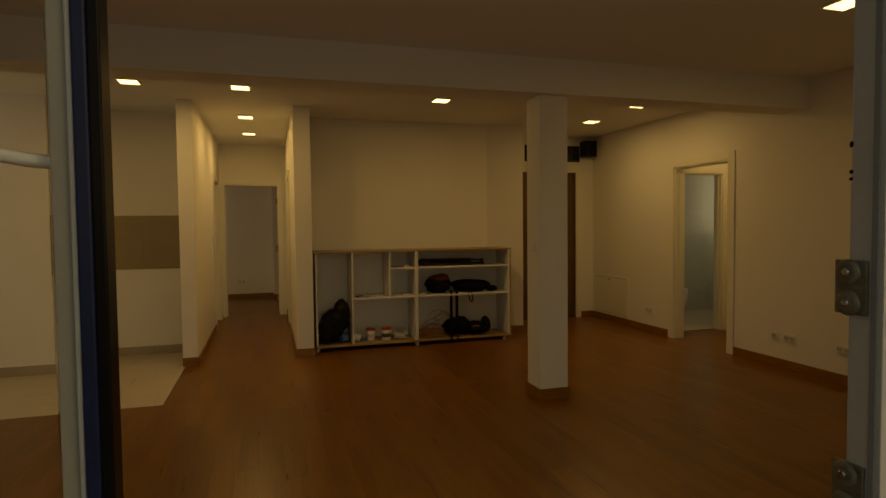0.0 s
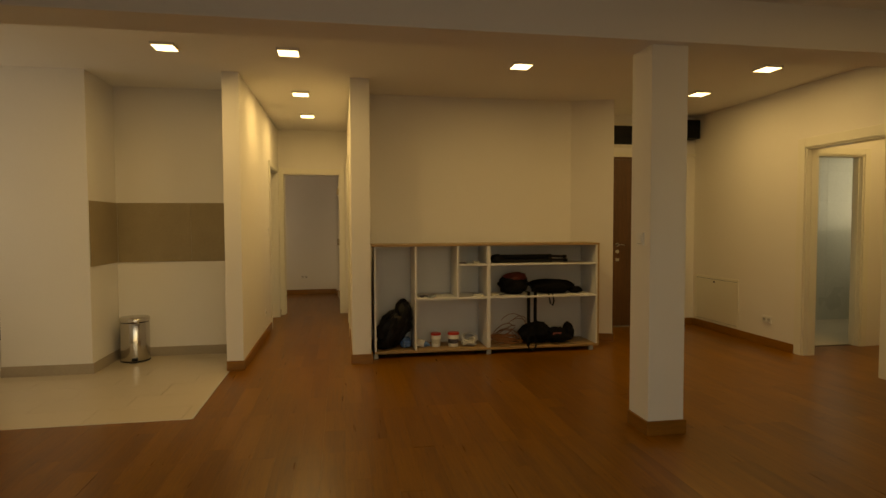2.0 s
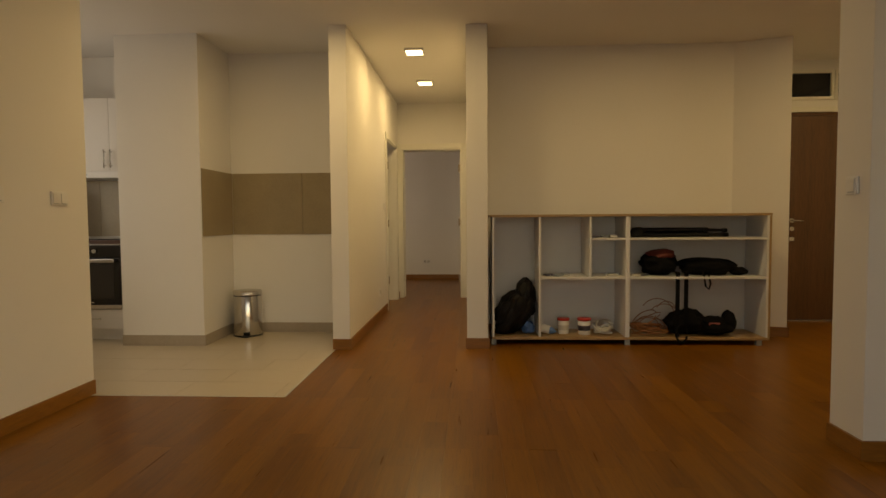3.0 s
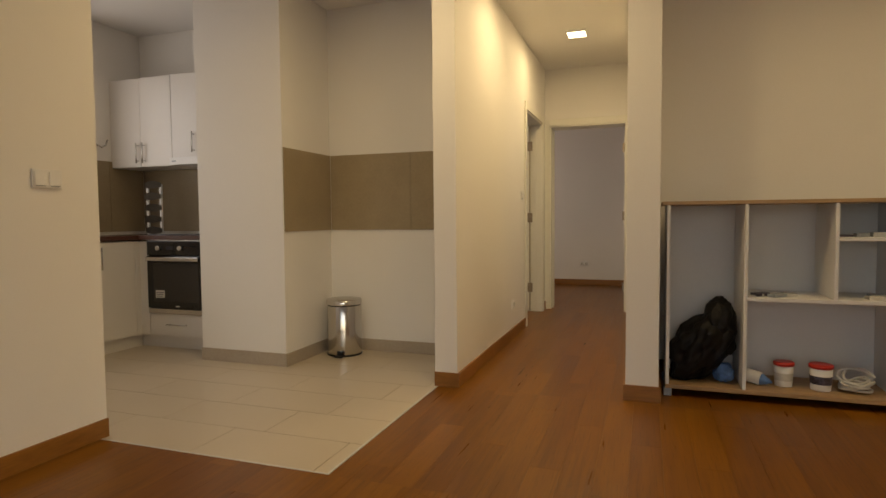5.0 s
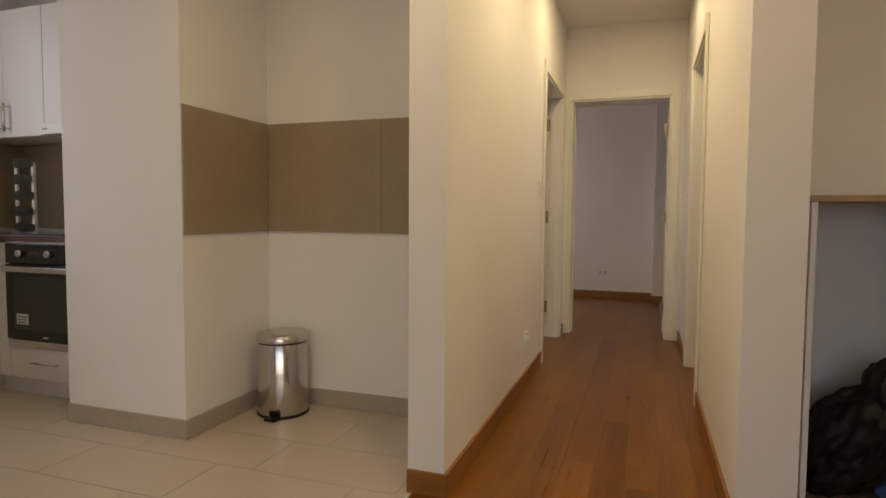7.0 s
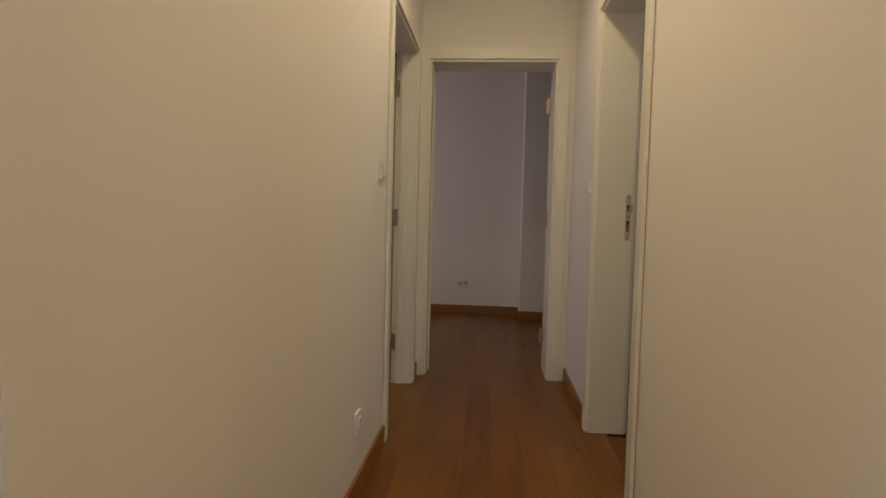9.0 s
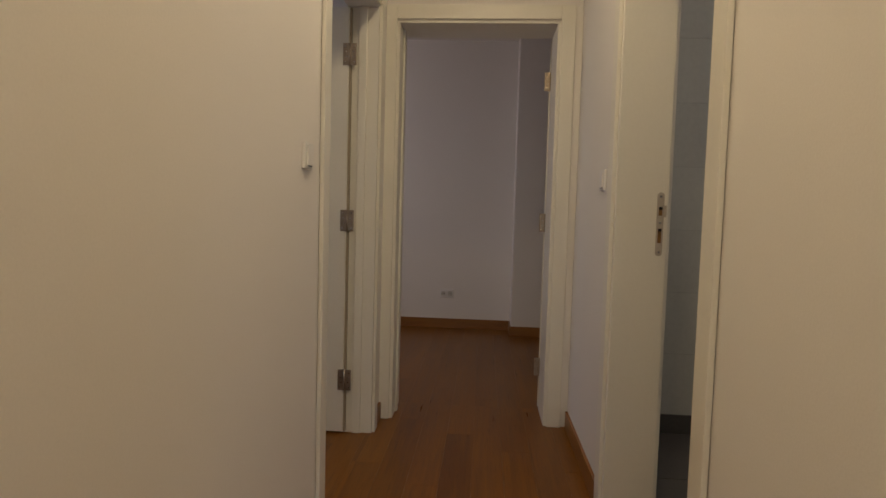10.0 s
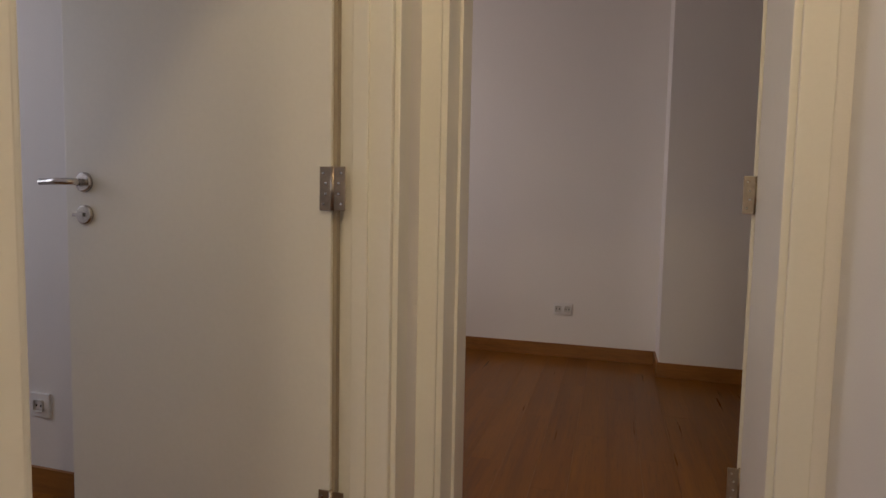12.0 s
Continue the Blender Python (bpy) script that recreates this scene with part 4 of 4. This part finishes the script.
part("body", lump(2.53, 7.070, ZM, 0.24, 0.10, 0.075, 41, 0.32, 5), FABRIC, tb)
part("tip", lump(2.80, 7.050, ZM, 0.075, 0.06, 0.035, 42, 0.2, 4), FABRIC, tb)
part("strap", tube([(2.45, 6.960, ZM + 0.05), (2.46, 6.918, ZM + 0.01), (2.475, 6.912, 0.50), (2.50, 6.912, 0.475), (2.515, 6.914, 0.52), (2.50, 6.920, ZM + 0.02)], 0.008), FABRIC, tb)
td = empty("tripod", 2.2, 7.060, ZT, "folded black tripod lying on the top shelf", "tripod")
for k, (yy, zz) in enumerate(((7.030, 0.022), (7.080, 0.022), (7.055, 0.062))):
    lg = part("leg", tube([(1.90, yy, ZT + zz), (2.52, yy, ZT + zz)], 0.020, 10), BLACKP, td)
    part("leg_tube", tube([(2.50, yy, ZT + zz), (2.66, yy, ZT + zz * 0.9)], 0.013, 10), BLACKP, lg)
    part("clamp", box(2.50, yy - 0.02, ZT + zz - 0.02, 2.535, yy + 0.02, ZT + zz + 0.02, bev=0.004), BLACKP, lg)
    part("foot", tube([(2.66, yy, ZT + zz * 0.9), (2.70, yy, ZT + zz * 0.9)], 0.017, 10), BLACKP, lg)
part("head", lump(1.945, 7.055, ZT, 0.06, 0.05, 0.045, 51, 0.2, 4, 3), BLACKP, td)
rng = random.Random(9)
for i in range(14):
    x = rng.choice((rng.uniform(1.16, 1.47), rng.uniform(1.56, 1.77), rng.uniform(1.88, 2.02)))
    y, z, a = rng.uniform(6.960, 7.090), ZM, rng.uniform(0, 3)
    bm = box(-0.045, -0.025, 0, 0.045, 0.025, rng.uniform(0.004, 0.02), bev=0.001)
    bmesh.ops.rotate(bm, verts=bm.verts, matrix=Matrix.Rotation(a * 0.3, 3, "Z"))
    bmesh.ops.translate(bm, verts=bm.verts, vec=(x, y, z + 0.0005 + 0.021 * (i % 3 == 0 and 0)))
    tagged(part("packet", bm, rng.choice((PAPER, GASKET, LABEL))), "small flat packet of hardware on the shelf", "packet", "packets on the shelf")
for i in range(3):
    x = 1.58 + 0.075 * i
    tagged(part("packet", box(x - 0.03, 6.990, ZT + 0.0005, x + 0.03, 7.050, ZT + 0.012 + 0.006 * i, bev=0.002), (LABEL, GASKET, PAPER)[i]), "small flat packet of hardware on the shelf", "packet", "packets on the shelf")


# ---- switches, sockets, panels ----
def plate(name, axis, face, at, u, z, label, category, w=0.08, h=0.08, kind="switch"):
    """A wall plate on the plane axis = at that faces face (+1 or -1); u: its place along the wall."""
    t = 0.011

    def b(u0, z0, u1, z1, d0, d1, bev=0.001):
        a, c = sorted((at + face * d0, at + face * d1))
        return box(a, u0, z0, c, u1, z1, bev=bev) if axis == "x" else box(u0, a, z0, u1, c, z1, bev=bev)
    ob = empty(name, *((at, u, z) if axis == "x" else (u, at, z)), label, category)
    part("plate", b(u - w / 2, z - h / 2, u + w / 2, z + h / 2, 0.0005, t, 0.003), WHITEP, ob)
    if kind == "switch":
        n = 2 if w > 0.1 else 1
        for i in range(n):
            c = u - w / 2 + w * (i + 0.5) / n
            part("rocker", b(c - 0.026, z - 0.028, c + 0.026, z + 0.028, t + 0.0005, t + 0.005, 0.0015), WHITEP, ob)
            part("gap", b(c - 0.02, z - 0.0315, c + 0.02, z - 0.0285, t + 0.0003, t + 0.003, 0.0), GASKET, ob)
    else:
        n = 2 if w > 0.1 else 1
        for i in range(n):
            c = u - w / 2 + w * (i + 0.5) / n
            part("socket_well", b(c - 0.02, z - 0.02, c + 0.02, z + 0.02, t + 0.0005, t + 0.0025, 0.008), PAPER, ob)
            for s in (-1, 1):
                part("hole", b(c + s * 0.0095 - 0.003, z - 0.004, c + s * 0.0095 + 0.003, z + 0.004, t + 0.003, t + 0.0035, 0.0), BLACKP, ob)
    return ob


SW, SO = ("white plastic light switch on the painted wall", "switch"), ("white plastic wall socket above the baseboard", "socket")
plate("light_switch", "x", 1, -0.50, 8.63, 1.232, *SW, w=0.076, h=0.076)
plate("light_switch", "x", -1, 0.473, 9.25, 1.22, *SW)
plate("light_switch", "x", 1, -1.855, 4.74, 1.215, *SW)
plate("light_switch", "x", 1, -1.855, 5.18, 1.21, *SW, w=0.13)
plate("light_switch", "x", -1, 2.236, 4.66, 1.215, *SW)
plate("light_switch", "y", -1, 4.62, -2.15, 1.215, *SW)
plate("wall_socket", "x", 1, -0.50, 8.24, 0.29, *SO, kind="socket")
plate("wall_socket", "y", -1, 12.42, -0.31, 0.325, *SO, w=0.125, kind="socket")
plate("wall_socket", "y", -1, 9.94, -1.83, 0.305, *SO, kind="socket")
plate("wall_socket", "x", -1, XE, 6.755, 0.28, *SO, w=0.125, kind="socket")
plate("wall_socket", "x", -1, XE, 4.82, 0.30, *SO, kind="socket")
plate("wall_socket", "x", -1, XE, 4.65, 0.30, *SO, w=0.125, kind="socket")
plate("wall_socket", "x", -1, XE, 4.12, 0.30, *SO, w=0.125, kind="socket")
ap = empty("access_panel", XE, 7.63, 0.09, "white metal access panel set in the wall", "access panel")
part("frame", boxes([(XE - 0.012, 7.215, 0.095, XE - 0.0005, 7.24, 0.655), (XE - 0.012, 8.02, 0.095, XE - 0.0005, 8.045, 0.655), (XE - 0.012, 7.24, 0.095, XE - 0.0005, 8.02, 0.115), (XE - 0.012, 7.24, 0.63, XE - 0.0005, 8.02, 0.655)]), DOORW, ap)
part("door", box(XE - 0.0105, 7.246, 0.121, XE - 0.0042, 8.014, 0.623, bev=0.002), DOORW, ap)
# grey sheet behind the gap, its colour darkens the line like shade
part("gap_shade_backing", box(XE - 0.004, 7.2405, 0.1155, XE - 0.0005, 8.0195, 0.6295), GASKET, ap)
part("lock", box(XE - 0.014, 7.64, 0.585, XE - 0.0105, 7.665, 0.605, bev=0.001), BLACKP, ap)
bx2 = empty("loudspeaker", 4.70, 8.0, 2.33, "black ribbed loudspeaker box high in the corner", "loudspeaker")
part("cabinet", box(4.62, 7.92, 2.36, 4.80, 8.095, 2.59, bev=0.008), BLACKP, bx2)
for i in range(7):
    part("rib", box(4.632 + i * 0.024, 7.912, 2.38, 4.642 + i * 0.024, 7.9195, 2.57, bev=0.002), BLACKP, bx2)
# small bath: box on the tiles
bs = empty("bath_socket", 1.32, 9.93, 1.52, "white and grey splashproof socket on the tiles", "socket")


# toilet in the bathroom beyond the vestibule
wc = empty("toilet", 5.99, 8.08, 0.0, "white ceramic wall-hung toilet with closed lid", "toilet")
bm = lathe([(0.10, 0.07), (0.14, 0.12), (0.18, 0.26), (0.19, 0.36), (0.185, 0.385)], 32, (5.99, 7.76, 0))
for v in bm.verts:
    v.co.y = 7.76 + (v.co.y - 7.76) * (1.32 if v.co.y < 7.76 else 1.70)
part("bowl", bm, WHITEP, wc)
bm = lathe([(0.188, 0.388), (0.192, 0.394), (0.190, 0.410), (0.15, 0.418)], 32, (5.99, 7.76, 0))
for v in bm.verts:
    v.co.y = 7.76 + (v.co.y - 7.76) * (1.32 if v.co.y < 7.76 else 1.35)
part("lid", bm, WHITEP, wc, "white plastic lid")


# ---- tile and plank pieces ----
def tile_slab(parent, rows, material, name="tile"):
    cache = {}
    for x0, y0, x1, y1, z1 in rows:
        key = (round(x1 - x0, 4), round(y1 - y0, 4))
        if min(key) < 0.01:
            continue
        if key not in cache:
            bm = box(0, 0, -0.012, key[0], key[1], 0)
            me = bpy.data.meshes.new(name)
            bm.to_mesh(me)
            bm.free()
            me.materials.append(material)
            cache[key] = me
        ob = new(name, cache[key])
        ob.parent = parent
        ob.matrix_basis = pose(x0, y0, z1)


kt = structure("kitchen_floor", boxes([(XW, 4.80, -0.013, -2.05, 7.46, -0.004), (-2.05, 5.40, -0.013, -0.63, 7.46, -0.004)]), GROUT, "beige rectangular floor tiles with thin brown joints", "floor")
rows = []
y = 5.395
i = 0
while y > 4.80:
    y -= 0.315
    i -= 1
for i in range(i, 8):
    y0 = 5.395 + i * 0.315
    off = -1.33 + 0.163 * i
    for k in range(-6, 4):
        x0 = off + k * 0.631
        a, b = max(x0, XW), min(x0 + 0.628, -0.635)
        c, d2 = max(y0, 4.80), min(y0 + 0.3122, 7.46)
        if c < 5.39:
            b = min(b, -2.05)
        if b - a > 0.02 and d2 - c > 0.02:
            rows.append((a, c, b, d2, 0.0))
tile_slab(kt, rows, TILE)
structure("tile_edge_strip", boxes([(-1.855, 5.384, -0.01, -0.622, 5.394, 0.002), (-0.634, 5.394, -0.01, -0.624, 6.70, 0.002)]), PAPER, "thin pale edge strip between tiles and planks", "trim")
tile_slab(structure("small_bath_floor", box(0.66, 7.60, -0.013, 2.45, 9.94, -0.004), GROUT, "dark grey bathroom floor tiles", "floor"),
          [(0.662 + 0.6 * a, 7.602 + 0.6 * b, min(0.66 + 0.6 * a + 0.597, 2.448), min(7.6 + 0.6 * b + 0.597, 9.93), 0.0) for a in range(3) for b in range(4)], DARKT)
tile_slab(structure("bath_floor", box(5.0, 6.66, -0.013, 7.6, 8.10, -0.004), GROUT, "pale bathroom floor tiles", "floor"),
          [(5.002 + 0.6 * a, 6.662 + 0.6 * b, min(5.0 + 0.6 * a + 0.597, 7.598), min(6.66 + 0.6 * b + 0.597, 8.09), 0.0) for a in range(5) for b in range(3)], TILE)


def wall_tiles(name, axis, at, face, u0, u1, label, du=0.60, dz=0.30, split=1.2, skirt=0.0):
    ob = structure(name, box(*((at, u0, 0, at + face * 0.006, u1, CEIL - 0.01) if axis == "x" else (u0, at, 0, u1, at + face * 0.006, CEIL - 0.01))), PALEGROUT, label, "tiles")
    z = skirt - 0.002 if skirt else 0.0
    if skirt:
        part("skirting", box(u0, at + face * 0.013, 0.0, u1, at + face * 0.0065, skirt - 0.004), DARKT, ob, "dark grey tile skirting")
    while z < CEIL - 0.02:
        zt = min(z + dz - 0.002, CEIL - 0.012)
        u = u0
        while u < u1 - 0.01:
            ut = min(u + du - 0.002, u1)
            a, b = sorted((at + face * 0.0065, at + face * 0.011))
            part("tile", box(a, u, z, b, ut, zt) if axis == "x" else box(u, a, z, ut, b, zt), BATHD if z < split - 0.01 else BATHT, ob)
            u += du
        z += dz


wall_tiles("small_bath_tiles_north", "y", 9.94, -1, 0.66, 2.44, "pale grey wall tiles with thin joints above dark skirting", 1.20, 0.31, 0.1, skirt=0.1)
wall_tiles("bath_tiles_north", "y", 8.10, -1, 5.0, 7.58, "pale green grey wall tiles above darker tiles", 0.60, 0.40)
wall_tiles("bath_tiles_east", "x", 7.6, -1, 6.67, 6.99, "pale green grey wall tiles above darker tiles", 0.33, 0.40)
part("plate", box(1.275, 9.912, 1.475, 1.365, 9.9285, 1.565, bev=0.004), WHITEP, bs)
part("cover", box(1.295, 9.905, 1.49, 1.35, 9.9115, 1.55, bev=0.003), GASKET, bs, "grey flap")

PW, PL = 0.13, 1.29
pf = structure("plank_floor", box(-3.69, 1.432, -0.004, 4.84, 1.44, -0.002), SUBFLOOR, "orange brown lacquered wood plank floor, worn and glossy", "floor")
regions = [(XW, 1.43, XE, 4.62), (-1.855, 4.62, XE, 5.383), (-0.62, 5.383, XE, 6.70), (-0.50, 6.70, 3.70, 8.10), (3.70, 6.70, XE, 8.10), (-0.50, 8.10, 0.56, 10.2),
           (-2.47, 10.2, 1.75, 12.42), (-3.07, 7.6, -0.50, 9.94), (XE, 5.22, 6.5, 6.6)]
rng = random.Random(5)
near, far_bm = [], bmesh.new()
for rx0, ry0, rx1, ry1 in regions:
    k0, k1 = math.floor(rx0 / PW), math.ceil(rx1 / PW)
    for k in range(k0, k1):
        a, b = max(k * PW, rx0), min(k * PW + PW - 0.0006, rx1)
        if b - a < 0.004:
            continue
        off = (k * 0.43) % 1 * PL
        for n in range(math.floor((ry0 - off) / PL), math.ceil((ry1 - off) / PL) + 1):
            c, e = max(off + n * PL, ry0), min(off + n * PL + PL - 0.0006, ry1)
            if e - c < 0.004:
                continue
            if -0.75 < a < 1.9 and c > 1.6 and len(near) < 290:
                near.append((a, c, b, e, 0.0))
            else:
                vs = [far_bm.verts.new(p) for p in ((a, c, -0.012), (b, c, -0.012), (b, e, -0.012), (a, e, -0.012), (a, c, 0), (b, c, 0), (b, e, 0), (a, e, 0))]
                for q in ((4, 5, 6, 7), (0, 1, 5, 4), (1, 2, 6, 5), (2, 3, 7, 6), (3, 0, 4, 7)):
                    far_bm.faces.new([vs[z] for z in q])
rest = part("planks", far_bm, PLANK, pf)
rest["kind"] = "stuff"
tile_slab(pf, near, PLANK, "plank")
